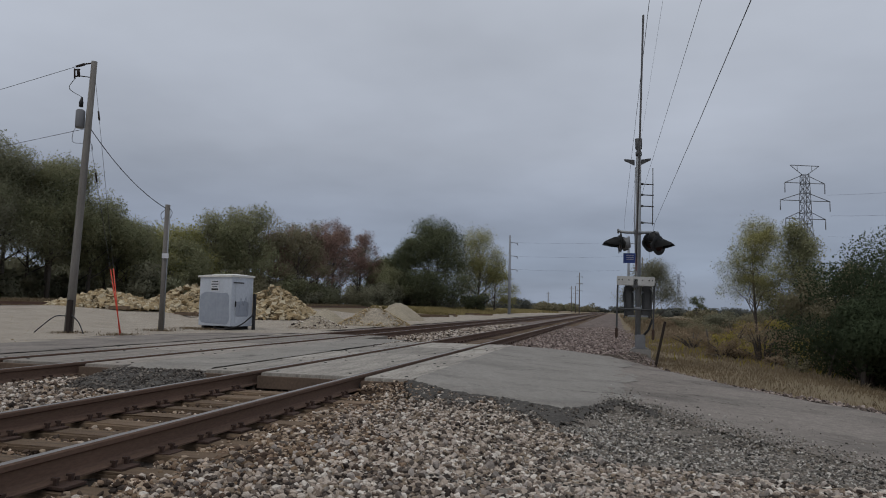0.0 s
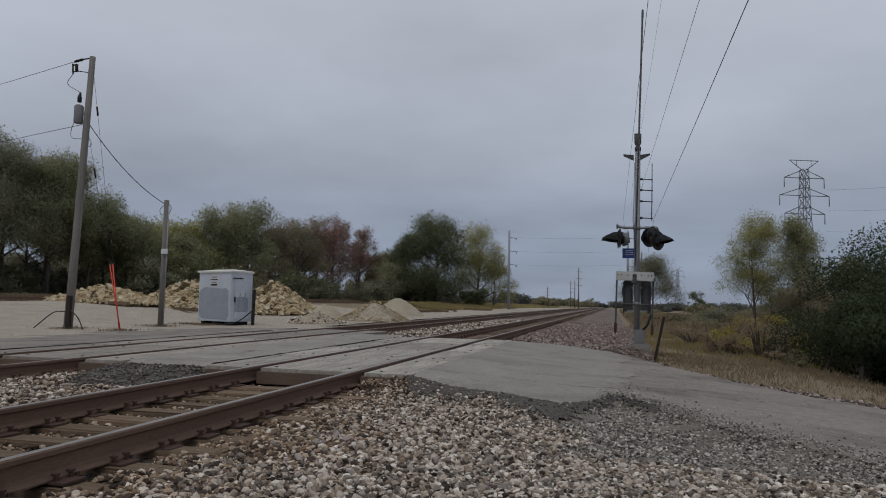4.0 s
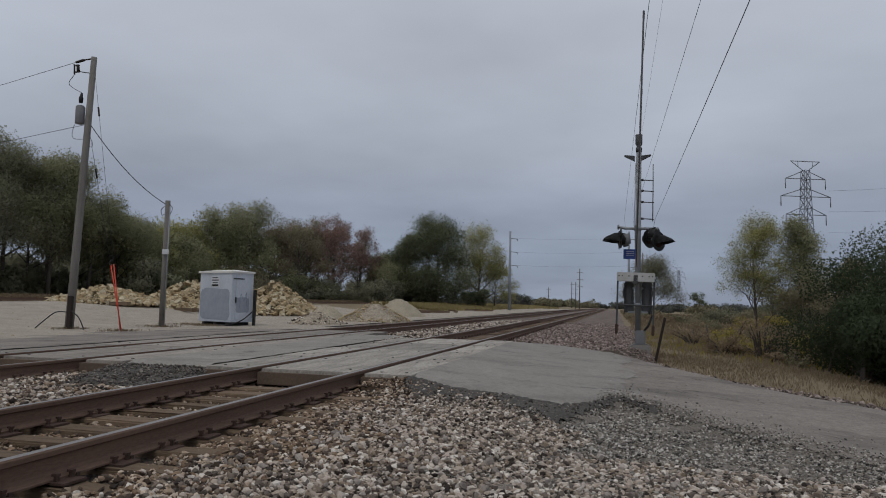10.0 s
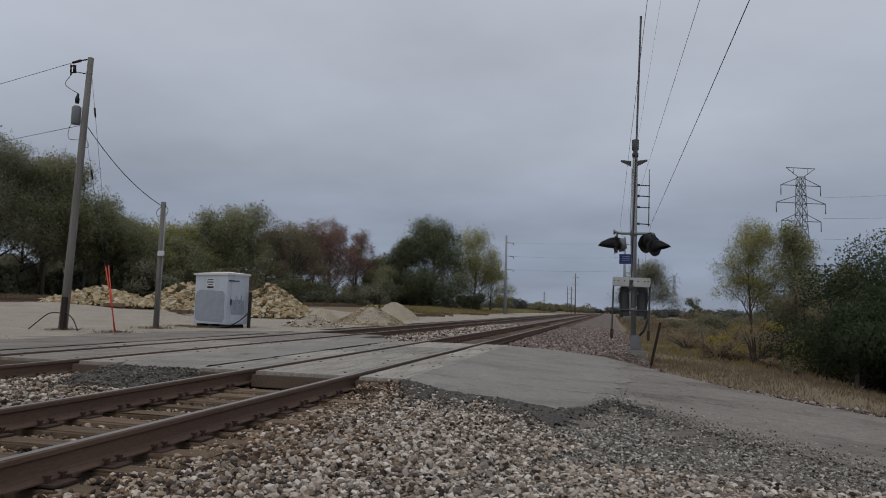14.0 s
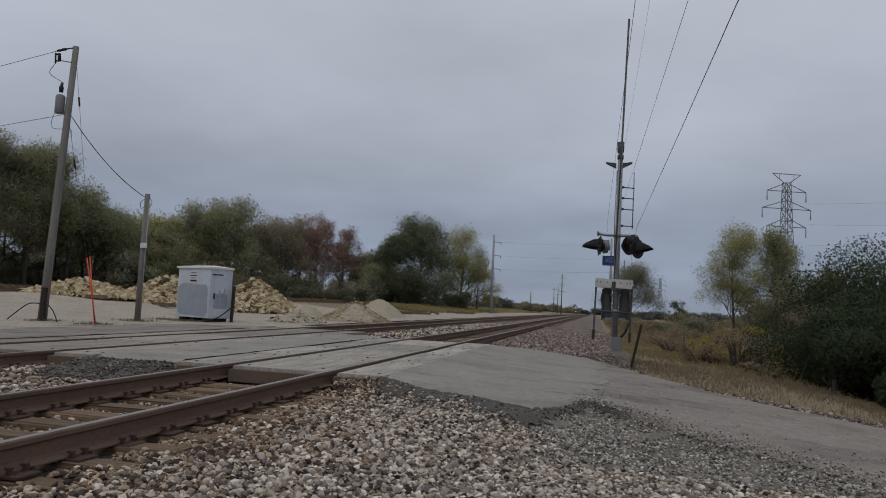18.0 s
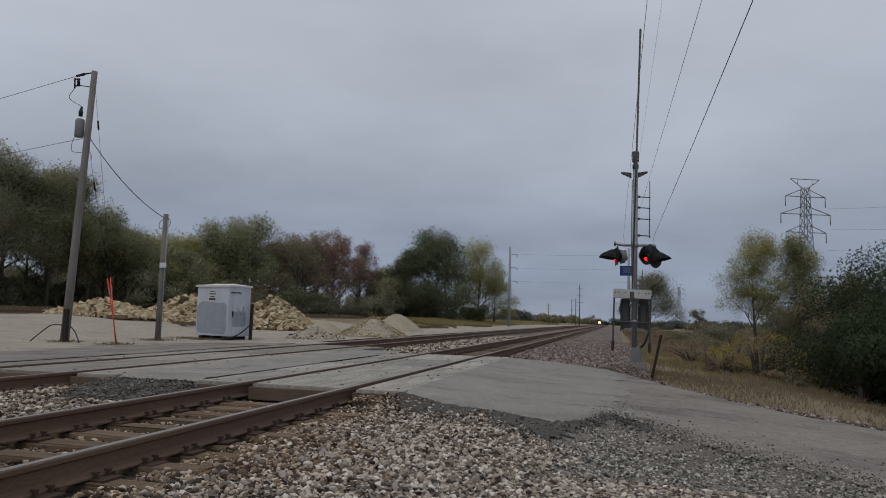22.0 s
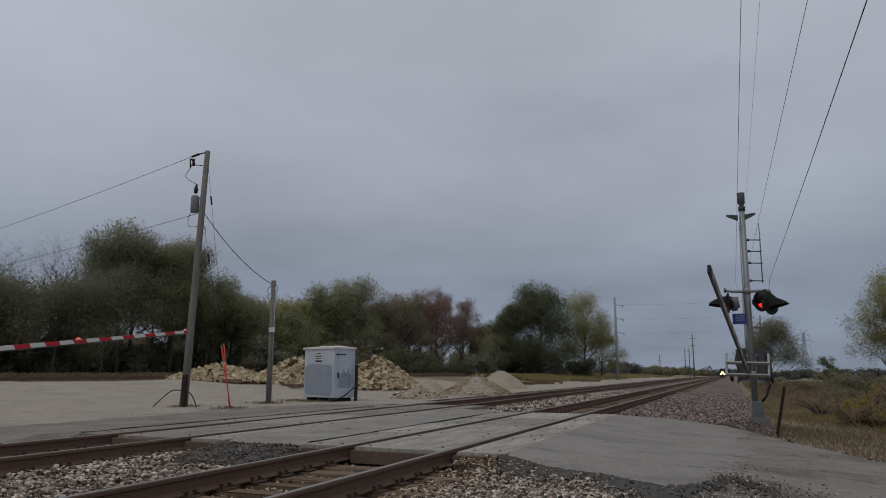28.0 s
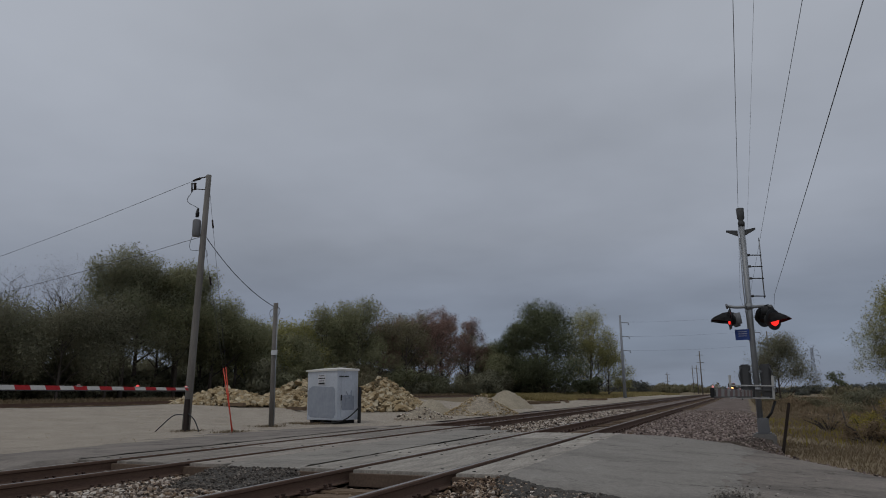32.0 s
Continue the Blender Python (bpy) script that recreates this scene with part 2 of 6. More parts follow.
M = {}
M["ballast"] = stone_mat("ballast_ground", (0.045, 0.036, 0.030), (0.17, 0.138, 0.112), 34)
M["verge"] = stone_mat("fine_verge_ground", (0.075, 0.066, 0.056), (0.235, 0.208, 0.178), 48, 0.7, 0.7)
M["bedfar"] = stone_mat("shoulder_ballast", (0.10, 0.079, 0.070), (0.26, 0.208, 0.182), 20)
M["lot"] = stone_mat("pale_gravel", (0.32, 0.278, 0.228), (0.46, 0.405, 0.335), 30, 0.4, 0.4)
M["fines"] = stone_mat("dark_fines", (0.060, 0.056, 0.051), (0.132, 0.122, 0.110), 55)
M["stone"] = rubble("ballast_stone", [(0.049, 0.039, 0.033), (0.228, 0.178, 0.142), (0.471, 0.391, 0.321), (0.301, 0.238, 0.175), (0.612, 0.533, 0.453), (0.172, 0.142, 0.120), (0.776, 0.704, 0.621), (0.377, 0.311, 0.250), (0.540, 0.452, 0.380), (0.099, 0.080, 0.067)])
M["ruststone"] = rubble("rust_stained_stone", [(0.063, 0.043, 0.031), (0.188, 0.127, 0.086), (0.315, 0.221, 0.152), (0.237, 0.163, 0.104), (0.456, 0.353, 0.256), (0.130, 0.091, 0.068), (0.637, 0.515, 0.405), (0.092, 0.068, 0.053)])
M["greystone"] = rubble("grey_pebbles", [(0.074, 0.068, 0.061), (0.181, 0.167, 0.149), (0.304, 0.283, 0.253), (0.467, 0.434, 0.389), (0.136, 0.123, 0.109), (0.253, 0.219, 0.180), (0.614, 0.578, 0.519), (0.356, 0.314, 0.267)], 40.0)
M["pinkstone"] = rubble("shoulder_stone", [(0.096, 0.076, 0.068), (0.234, 0.182, 0.161), (0.352, 0.283, 0.251), (0.174, 0.135, 0.119), (0.480, 0.400, 0.354), (0.272, 0.212, 0.192)])
M["darkchip"] = rubble("dark_chips", [(0.07, 0.061, 0.054), (0.12, 0.105, 0.092), (0.17, 0.148, 0.128), (0.25, 0.22, 0.19)])
M["limestone"] = rubble("limestone_rock", [(0.40, 0.30, 0.17), (0.52, 0.42, 0.27), (0.45, 0.345, 0.20), (0.60, 0.51, 0.36), (0.42, 0.33, 0.20)], 3.0)
M["asphalt"] = pavement("patched_asphalt", (0.288, 0.268, 0.241), (0.205, 0.190, 0.170), (0.165, 0.153, 0.138), 0.35)
M["oldroad"] = pavement("old_asphalt", (0.270, 0.238, 0.210), (0.165, 0.146, 0.128), (0.105, 0.094, 0.084), 0.9)
M["concrete"] = mat("crossing_concrete", (0.42, 0.385, 0.335), 0.92, (0.18, 0.163, 0.142), 1.8, 14, 1.35, 0.4, 0.004, rand=0.22, stretch=(3.4, 0.5, 1))
M["wornconcrete"] = mat("worn_crossing_concrete", (0.335, 0.300, 0.258), 0.92, (0.135, 0.118, 0.102), 1.6, 12, 1.35, 0.4, 0.004, rand=0.22, stretch=(3.4, 0.5, 1))
M["infill"] = pavement("pale_asphalt", (0.315, 0.292, 0.258), (0.215, 0.20, 0.178), (0.18, 0.166, 0.148), 0.5)
M["footing"] = mat("footing_concrete", (0.27, 0.255, 0.235), 0.9, (0.17, 0.158, 0.145), 4, 60, 0.8, 0.3, 0.005)
M["dark"] = mat("dark_recess", (0.03, 0.028, 0.026), 0.9, (0.015, 0.015, 0.015), 5, 40, 0.6, 0.2)
M["rubber"] = mat("flangeway_rubber", (0.035, 0.034, 0.033), 0.8, (0.06, 0.055, 0.05), 3, 40, 0.8, 0.2)
M["rail"] = mat("rusted_rail", (0.180, 0.112, 0.080), 0.85, (0.088, 0.056, 0.041), 3, 80, 0.9, 0.3, 0.003, metal=0.1, stretch=(1, 0.25, 1))
M["railtop"] = mat("worn_rail_head", (0.36, 0.34, 0.325), 0.45, (0.22, 0.20, 0.185), 4, 60, 0.9, 0.05, 0.001, metal=0.8, stretch=(1, 0.05, 1))
M["tie"] = mat("weathered_tie", (0.215, 0.152, 0.098), 0.95, (0.09, 0.062, 0.043), 3, 30, 1.0, 0.7, 0.01, stretch=(0.4, 5, 2), rand=0.22)
M["endwood"] = mat("header_timber", (0.165, 0.115, 0.082), 0.95, (0.08, 0.058, 0.044), 2, 30, 0.9, 0.5, 0.01)
M["plate"] = mat("rusty_plate", (0.10, 0.06, 0.045), 0.8, (0.05, 0.035, 0.03), 8, 80, 0.9, 0.3, metal=0.3)
M["mech"] = mat("dull_grey_housing", (0.095, 0.096, 0.098), 0.7, (0.055, 0.055, 0.056), 4, 40, 0.8, 0.1, 0.002, metal=0.2)
M["armedge"] = mat("shaded_arm_edge", (0.12, 0.12, 0.125), 0.7, (0.08, 0.08, 0.08), 4, 40, 0.6, 0.1)
M["can"] = mat("transformer_grey", (0.20, 0.205, 0.215), 0.6, (0.13, 0.13, 0.135), 3, 30, 0.8, 0.1)
M["galv"] = mat("galvanized_steel", (0.33, 0.34, 0.35), 0.55, (0.23, 0.24, 0.25), 6, 50, 0.8, 0.1, 0.002, metal=0.55)
M["alu"] = mat("painted_aluminium", (0.60, 0.64, 0.70), 0.6, (0.40, 0.43, 0.48), 1.6, 22, 1.0, 0.1, 0.002, metal=0.15, stretch=(1.5, 1.5, 0.5))
M["alugrey"] = mat("overpainted_patch", (0.24, 0.265, 0.315), 0.65, (0.34, 0.37, 0.42), 1.6, 7, 0.9, 0.0)
M["white"] = mat("white_paint", (0.72, 0.71, 0.68), 0.6, (0.56, 0.54, 0.50), 5, 50, 0.8, 0.1)
M["dirtywhite"] = mat("dirty_white_paint", (0.50, 0.50, 0.49), 0.65, (0.33, 0.32, 0.30), 7, 50, 0.9, 0.15)
M["red"] = mat("red_reflective", (0.55, 0.025, 0.03), 0.45, (0.42, 0.02, 0.025), 6, 60, 0.7, 0.05)
M["dullred"] = mat("faded_red_back", (0.22, 0.135, 0.125), 0.7, (0.17, 0.115, 0.108), 6, 60, 0.8, 0.1)
M["dullwhite"] = mat("grimy_white_back", (0.34, 0.34, 0.33), 0.7, (0.24, 0.24, 0.23), 6, 60, 0.9, 0.1)
M["black"] = mat("black_paint", (0.012, 0.012, 0.013), 0.55, (0.022, 0.022, 0.022), 6, 60, 0.7, 0.1)
M["lens"] = mat("dark_red_lens", (0.030, 0.004, 0.004), 0.4, (0.02, 0.003, 0.003), 30, 90, 0.5, 0.1, spec=0.5)
M["glow"] = mat("lit_red_lamp", (1.0, 0.025, 0.02), emit=1.7)
M["head"] = mat("lit_headlight", (1.0, 0.62, 0.26), emit=5.0)
M["blue"] = mat("blue_sign", (0.035, 0.07, 0.26), 0.5, (0.05, 0.09, 0.30), 8, 60, 0.5, 0.0)
M["signwhite"] = mat("sign_white", (0.62, 0.63, 0.66), 0.6, (0.5, 0.5, 0.52), 8, 60, 0.5, 0.0)
M["pole"] = mat("weathered_pole", (0.232, 0.218, 0.198), 0.92, (0.118, 0.108, 0.098), 2, 25, 1.0, 0.6, 0.01, stretch=(6, 6, 0.6))
M["wire"] = mat("black_wire", (0.035, 0.035, 0.038), 0.6, (0.05, 0.05, 0.052), 5, 50, 0.5, 0.0)
M["orange"] = mat("orange_guard", (0.66, 0.075, 0.04), 0.5, (0.52, 0.06, 0.035), 5, 50, 0.6, 0.05)
M["brown"] = mat("rusty_post", (0.022, 0.017, 0.015), 0.85, (0.036, 0.025, 0.021), 6, 50, 0.8, 0.3)
# steel grey, paled and blued in the colour for aerial haze
M["lattice"] = mat("hazed_tower_steel", (0.25, 0.27, 0.30), 0.6, (0.19, 0.20, 0.22), 2, 20, 0.6, 0.0, metal=0.3)
M["greypole"] = mat("grey_steel_pole", (0.30, 0.32, 0.35), 0.7, (0.24, 0.25, 0.27), 2, 20, 0.6, 0.0)
M["bark"] = mat("bark", (0.125, 0.106, 0.090), 0.95, (0.065, 0.055, 0.047), 4, 30, 0.9, 0.6, 0.02, stretch=(3, 3, 0.6))
M["field"] = mat("dry_field", (0.228, 0.176, 0.110), 0.98, (0.152, 0.120, 0.070), 0.16, 3.5, 1.0, 0.6, 0.08)
M["loco"] = mat("locomotive_paint", (0.06, 0.035, 0.03), 0.5, (0.04, 0.03, 0.03), 1, 9, 0.6, 0.0)
M["locodark"] = mat("locomotive_dark", (0.03, 0.03, 0.03), 0.6, (0.05, 0.05, 0.05), 1, 9, 0.6, 0.0)


def leafmat(name, a, c, through_share=0.42):
    """Thin leaves: dull, each a little different, and letting light through."""
    m = mat(name, a, 0.85, c, 0.5, 5, 0.9, 0.0, island=0.14, spec=0.08)
    nt = m.node_tree
    N, L = nt.nodes.new, nt.links.new
    b = nt.nodes["Principled BSDF"]
    thin = N("ShaderNodeBsdfTranslucent")
    L(b.inputs["Base Color"].links[0].from_socket, thin.inputs["Color"])
    mix = N("ShaderNodeMixShader")
    mix.inputs[0].default_value = through_share
    L(b.outputs[0], mix.inputs[1]); L(thin.outputs[0], mix.inputs[2])
    L(mix.outputs[0], nt.nodes["Material Output"].inputs["Surface"])
    return m


M["leaf_dark"] = leafmat("dark_green_leaves", (0.219, 0.237, 0.144), (0.277, 0.262, 0.170))
M["leaf_green"] = leafmat("green_leaves", (0.240, 0.262, 0.143), (0.301, 0.282, 0.170))
M["leaf_lime"] = leafmat("yellow_green_leaves", (0.31, 0.315, 0.13), (0.38, 0.34, 0.15))
M["leaf_brown"] = leafmat("brown_leaves", (0.285, 0.244, 0.164), (0.232, 0.220, 0.133))
M["leaf_red"] = leafmat("russet_leaves", (0.326, 0.201, 0.169), (0.268, 0.186, 0.149))
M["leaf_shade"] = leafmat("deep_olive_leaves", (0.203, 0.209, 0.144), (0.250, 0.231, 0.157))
# greyed leaf colour: the haze of distance is mixed into it
M["leaf_hazed"] = leafmat("hazed_leaves", (0.125, 0.134, 0.120), (0.158, 0.158, 0.134))
M["leaf_blue"] = leafmat("deep_green_leaves", (0.060, 0.082, 0.046), (0.082, 0.100, 0.055))
M["leaf_deep"] = leafmat("deepest_green_leaves", (0.123, 0.143, 0.083), (0.157, 0.166, 0.095), 0.3)
M["grass_dry"] = leafmat("dry_grass", (0.285, 0.222, 0.146), (0.205, 0.157, 0.102))
M["grass_pale"] = leafmat("pale_dead_grass", (0.36, 0.292, 0.202), (0.275, 0.218, 0.148))
M["grass_gold"] = leafmat("golden_grass", (0.38, 0.31, 0.15), (0.26, 0.215, 0.10))
M["weed"] = leafmat("yellow_weeds", (0.40, 0.325, 0.085), (0.28, 0.235, 0.065))
M["brush"] = leafmat("brown_brush", (0.335, 0.252, 0.166), (0.253, 0.190, 0.124))


# ---------- building helpers ----------
def raw(name, verts, faces, material, parent=None, smooth=False):
    """A mesh from arrays of vertices and faces of one size."""
    verts, faces = np.asarray(verts, np.float32), np.asarray(faces, np.int32)
    me = bpy.data.meshes.new(name)
    k = faces.shape[1]
    me.vertices.add(len(verts))
    me.vertices.foreach_set("co", verts.ravel())
    me.loops.add(faces.size)
    me.loops.foreach_set("vertex_index", faces.ravel())
    me.polygons.add(len(faces))
    me.polygons.foreach_set("loop_start", np.arange(0, faces.size, k, dtype=np.int32))
    me.polygons.foreach_set("use_smooth", np.full(len(faces), smooth))
    me.update(calc_edges=True)
    me.materials.append(material)
    ob = new(name, me)
    ob.parent = parent
    return ob


def part(name, bm, material, parent=None, label="", smooth=False):
    me = bpy.data.meshes.new(name)
    bm.normal_update()
    bm.to_mesh(me)
    bm.free()
    for m in material if isinstance(material, (list, tuple)) else [material]:
        me.materials.append(m)
    if smooth:
        for p in me.polygons:
            p.use_smooth = True
    ob = new(name, me)
    ob.parent = parent
    return tagged(ob, label)


def thing(name, m, label, category, group="", kind=""):
    ob = new(name)
    ob.matrix_basis = m
    return tagged(ob, label, category, group, kind)


def box(bm, c, s, bevel=0.0, m=None):
    t = bmesh.new()
    bmesh.ops.create_cube(t, size=1.0, matrix=Matrix.Translation(c) @ Matrix.Diagonal((*s, 1)))
    if bevel:
        bmesh.ops.bevel(t, geom=t.edges[:], offset=bevel, segments=2, affect="EDGES")
    if m is not None:
        bmesh.ops.transform(t, matrix=m, verts=t.verts[:])
    join(bm, t)
    return bm


def join(bm, t):
    vs = [bm.verts.new(v.co) for v in t.verts]
    t.verts.index_update()
    for f in t.faces:
        try:
            g = bm.faces.new([vs[v.index] for v in f.verts])
            g.material_index, g.smooth = f.material_index, f.smooth
        except ValueError:
            pass
    t.free()


def tube(bm, pts, radii, n=8, caps=True, smooth=True):
    """A round bar through points, with a radius at each."""
    pts = [Vector(p) for p in pts]
    if isinstance(radii, (int, float)):
        radii = [radii] * len(pts)
    rings = []
    for i, p in enumerate(pts):
        d = (pts[min(i + 1, len(pts) - 1)] - pts[max(i - 1, 0)]).normalized()
        a = d.cross(Vector((0, 0, 1)) if abs(d.z) < 0.95 else Vector((0, 1, 0))).normalized()
        b = d.cross(a)
        rings.append([bm.verts.new(p + radii[i] * (math.cos(k * math.tau / n) * a + math.sin(k * math.tau / n) * b)) for k in range(n)])
    for r, q in zip(rings, rings[1:]):
        for k in range(n):
            f = bm.faces.new((r[k], r[(k + 1) % n], q[(k + 1) % n], q[k]))
            f.smooth = smooth
    if caps:
        bm.faces.new(rings[0][::-1])
        bm.faces.new(rings[-1])
    return bm


def spline(pts, n=6):
    """Smooth points through the given ones."""
    p = [Vector(q) for q in pts]
    p = [2 * p[0] - p[1]] + p + [2 * p[-1] - p[-2]]
    out = []
    for a, b, c, d in zip(p, p[1:], p[2:], p[3:]):
        for k in range(n):
            t = k / n
            out.append(0.5 * (2 * b + (c - a) * t + (2 * a - 5 * b + 4 * c - d) * t * t + (3 * b - a - 3 * c + d) * t**3))
    return out + [p[-2]]


def B():
    return bmesh.new()


def smoothstep(v):
    v = np.clip(v, 0, 1)
    return v * v * (3 - 2 * v)


# ---------- lie of the land ----------
def bend(y):
    """Where the centre line of the near track lies, across, at y."""
    return -7.5e-5 * np.maximum(np.asarray(y, float) - 220, 0) ** 2


def fall(y):
    """How the line drops away in the distance."""
    return -1.3 * smoothstep((np.asarray(y, float) - 120) / 420)


def land(x, y):
    x, y = np.asarray(x, float), np.asarray(y, float)
    right = -0.24 - 0.033 * np.clip(x - 1.5, 0, 4.5) - 0.75 * smoothstep((x - 6.5) / 7.0)
    left = -0.16 + 0.72 * smoothstep((-13 - x) / 14)
    mid = -0.55
    z = np.where(x > 1.5, right, np.where(x < -7.0, left, mid))
    z = np.where((x <= -6.0) & (x >= -7.0), mid + (left - mid) * (-6.0 - x), z)
    return z + fall(y)


def terrain():
    ys = np.concatenate([np.arange(-60, 0, 4), np.arange(0, 60, 1.0), np.arange(60, 160, 5), np.geomspace(160, 3000, 30)])
    xr = np.concatenate([np.arange(1.5, 16, 0.75), np.geomspace(16, 2500, 30)])
    xl = -np.concatenate([np.arange(7, 34, 1.0), np.geomspace(34, 2500, 30)])
    xs = np.sort(np.concatenate([xl, [-6.5, -6.0, -3, 0, 1.49], xr]))
    X, Y = np.meshgrid(xs, ys)
    Z = land(X, Y)
    rng = np.random.default_rng(4)
    far = np.clip((np.abs(X) - 8) / 10, 0, 1) * 0.09 * ((X > 0) | (X < -30))
    Z = Z + far * rng.normal(size=X.shape) - 0.03
    X = X + bend(Y)
    n, k = X.shape
    idx = np.arange(n * k).reshape(n, k)
    F = np.stack([idx[:-1, :-1], idx[:-1, 1:], idx[1:, 1:], idx[1:, :-1]], -1).reshape(-1, 4)
    g = raw("ground", np.stack([X, Y, Z], -1).reshape(-1, 3), F, M["field"], smooth=True)
    tagged(g, "dry grass field and earth beside the railway", "ground", kind="structure")


terrain()


def sheet(name, xs, ys, zf, material, label, category="ground", inside=None, rough=0.0, seed=1):
    """A strip of ground over a grid, with its own height and an outline."""
    X, Y = np.meshgrid(xs, ys)
    rng = np.random.default_rng(seed)
    Z = zf(X, Y) + rough * rng.normal(size=X.shape)
    n, k = X.shape
    idx = np.arange(n * k).reshape(n, k)
    F = np.stack([idx[:-1, :-1], idx[:-1, 1:], idx[1:, 1:], idx[1:, :-1]], -1).reshape(-1, 4)
    if inside is not None:
        cx, cy = X.ravel()[F].mean(1), Y.ravel()[F].mean(1)
        F = F[inside(cx, cy)]
    ob = raw(name, np.stack([X + bend(Y), Y, Z], -1).reshape(-1, 3), F, material, smooth=True)
    return tagged(ob, label, category, kind="structure")


# crossing: the panels of both tracks
P0, P1 = 9.20, 18.35
T2X = -4.46


def mast_bank(x, y):
    """Stone banked up round the foot of the signal mast."""
    return 0.24 * np.exp(-((x - 4.62) ** 2 + 0.5 * (y - 18.4) ** 2) / 0.5)


def bed_z(x, y):
    top = -0.20 + 0 * x
    slope = -0.20 - 0.34 * smoothstep((x - np.where(y > 14, 3.3, 2.3)) / 2.8)
    left = -0.20 + 0.05 * smoothstep((-6.3 - x) / 1.0)
    slope = slope + mast_bank(x, y)
    return np.where(x > 1.75, slope, np.where(x < -6.3, left, top)) + fall(y)


def bed():
    xs = np.concatenate([np.arange(-8.2, -5, 0.35), np.arange(-5, 5.3, 0.22)])
    ys = np.concatenate([np.arange(-30, 2, 1.0), np.arange(2, P0 + 0.3, 0.22)])
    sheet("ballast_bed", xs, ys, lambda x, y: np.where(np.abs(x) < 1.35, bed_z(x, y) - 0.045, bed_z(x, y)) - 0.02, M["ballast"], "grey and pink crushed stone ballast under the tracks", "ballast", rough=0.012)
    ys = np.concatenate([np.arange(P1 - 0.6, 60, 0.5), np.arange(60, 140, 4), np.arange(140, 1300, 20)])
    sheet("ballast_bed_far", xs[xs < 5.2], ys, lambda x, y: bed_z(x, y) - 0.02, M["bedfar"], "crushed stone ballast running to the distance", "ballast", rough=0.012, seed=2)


bed()
# pale gravel yard beyond the tracks
sheet("gravel_yard", np.arange(-26.5, -5.9, 0.8), np.concatenate([np.arange(-20, 60, 1.0), np.arange(60, 190, 5)]), lambda x, y: np.maximum(land(x, y), -0.16) + 0.03 + 0.0 * y, M["lot"],
      "pale crushed limestone yard beyond the tracks", "ground", inside=lambda x, y: (x > -25.5 + 0.6 * np.sin(y * 0.3)) & (x < -7.2 + 1.1 * ((y > 3) & (y < 26))) & ((y < 62) | (x > -16 + 0.5 * np.sin(y * 0.2))), rough=0.012, seed=5)


# ---------- road ----------
def road_z(x, y):
    x = np.asarray(x, float)
    z = np.where(x > 1.52, -0.012 - 0.055 * (x - 1.52) - 0.012 * np.maximum(x - 1.52, 0), -0.012)
    z = np.where(x < -5.98, -0.012 - 0.03 * (-5.98 - x), z)
    return np.maximum(z, land(x, y) + 0.03)


def near_edge(x):
    return np.interp(x, [1.5, 1.85, 2.2, 2.9, 3.5, 3.8, 4.0, 4.15, 4.4, 4.7, 5.4, 6.4, 8.0, 14.0], [9.2, 8.95, 8.66, 8.60, 8.32, 8.75, 9.45, 9.85, 9.45, 8.95, 8.1, 7.25, 5.7, 0.0])


def far_edge(x):
    return np.interp(x, [1.5, 2.7, 4.0, 4.9, 6.1, 7.0, 7.8, 10.0, 14.0], [18.2, 18.6, 17.9, 15.75, 13.35, 12.1, 11.4, 9.6, 6.5])


def strip(name, xs, lo, hi, material, label, steps=40, seed=3, lift=0.0):
    """A road piece between two edges, with a thickness of its own."""
    rng = np.random.default_rng(seed)
    n, k = len(xs), steps + 1
    X = np.repeat(xs[:, None], k, 1)
    w = np.linspace(0, 1, k)[None]
    jit = 0.05 * rng.normal(size=(n, 2))
    Y = (lo(xs) + jit[:, 0])[:, None] * (1 - w) + (hi(xs) + jit[:, 1])[:, None] * w
    X = X + np.clip((X - 3.85) / 0.5, 0, 1) * (name == "road_apron") * (0.14 * np.sin(2.1 * Y) + 0.07 * np.sin(6.3 * Y) + 0.05 * np.sin(17 * Y))
    Z = road_z(X, Y) + lift + 0.004 * rng.normal(size=X.shape)
    Z[:, 0] -= 0.26 if name == "road_far" else 0.05
    Y[:, 0] -= 0.9 if name == "road_far" else 0.0
    Z[:, -1] -= 0.05
    if name == "road_far":
        Z[-1, Y[-1] < 9.2] -= 0.22
    idx = np.arange(n * k).reshape(n, k)
    F = np.stack([idx[:-1, :-1], idx[1:, :-1], idx[1:, 1:], idx[:-1, 1:]], -1).reshape(-1, 4)
    ob = raw(name, np.stack([X, Y, Z], -1).reshape(-1, 3), F, material, smooth=True)
    return tagged(ob, label, "road", kind="structure")


def verge_z(x, y):
    """Loose stone banked up to the broken road edge."""
    gap = np.maximum(near_edge(np.clip(x, 1.5, 14)) - y, -0.3)
    return np.maximum(land(x, y), road_z(x, y) - 0.035 - 0.16 * np.maximum(gap, 0)) - 0.06 * (gap < -0.05)


def shoulder_z(x, y):
    gap = y - far_edge(np.clip(x, 1.5, 14))
    return np.maximum(land(x, y) + 0.01, road_z(x, y) - 0.02 - 0.22 * np.maximum(gap, 0)) + mast_bank(x, y) * (gap > 0) - 0.08 * (gap < -0.05)


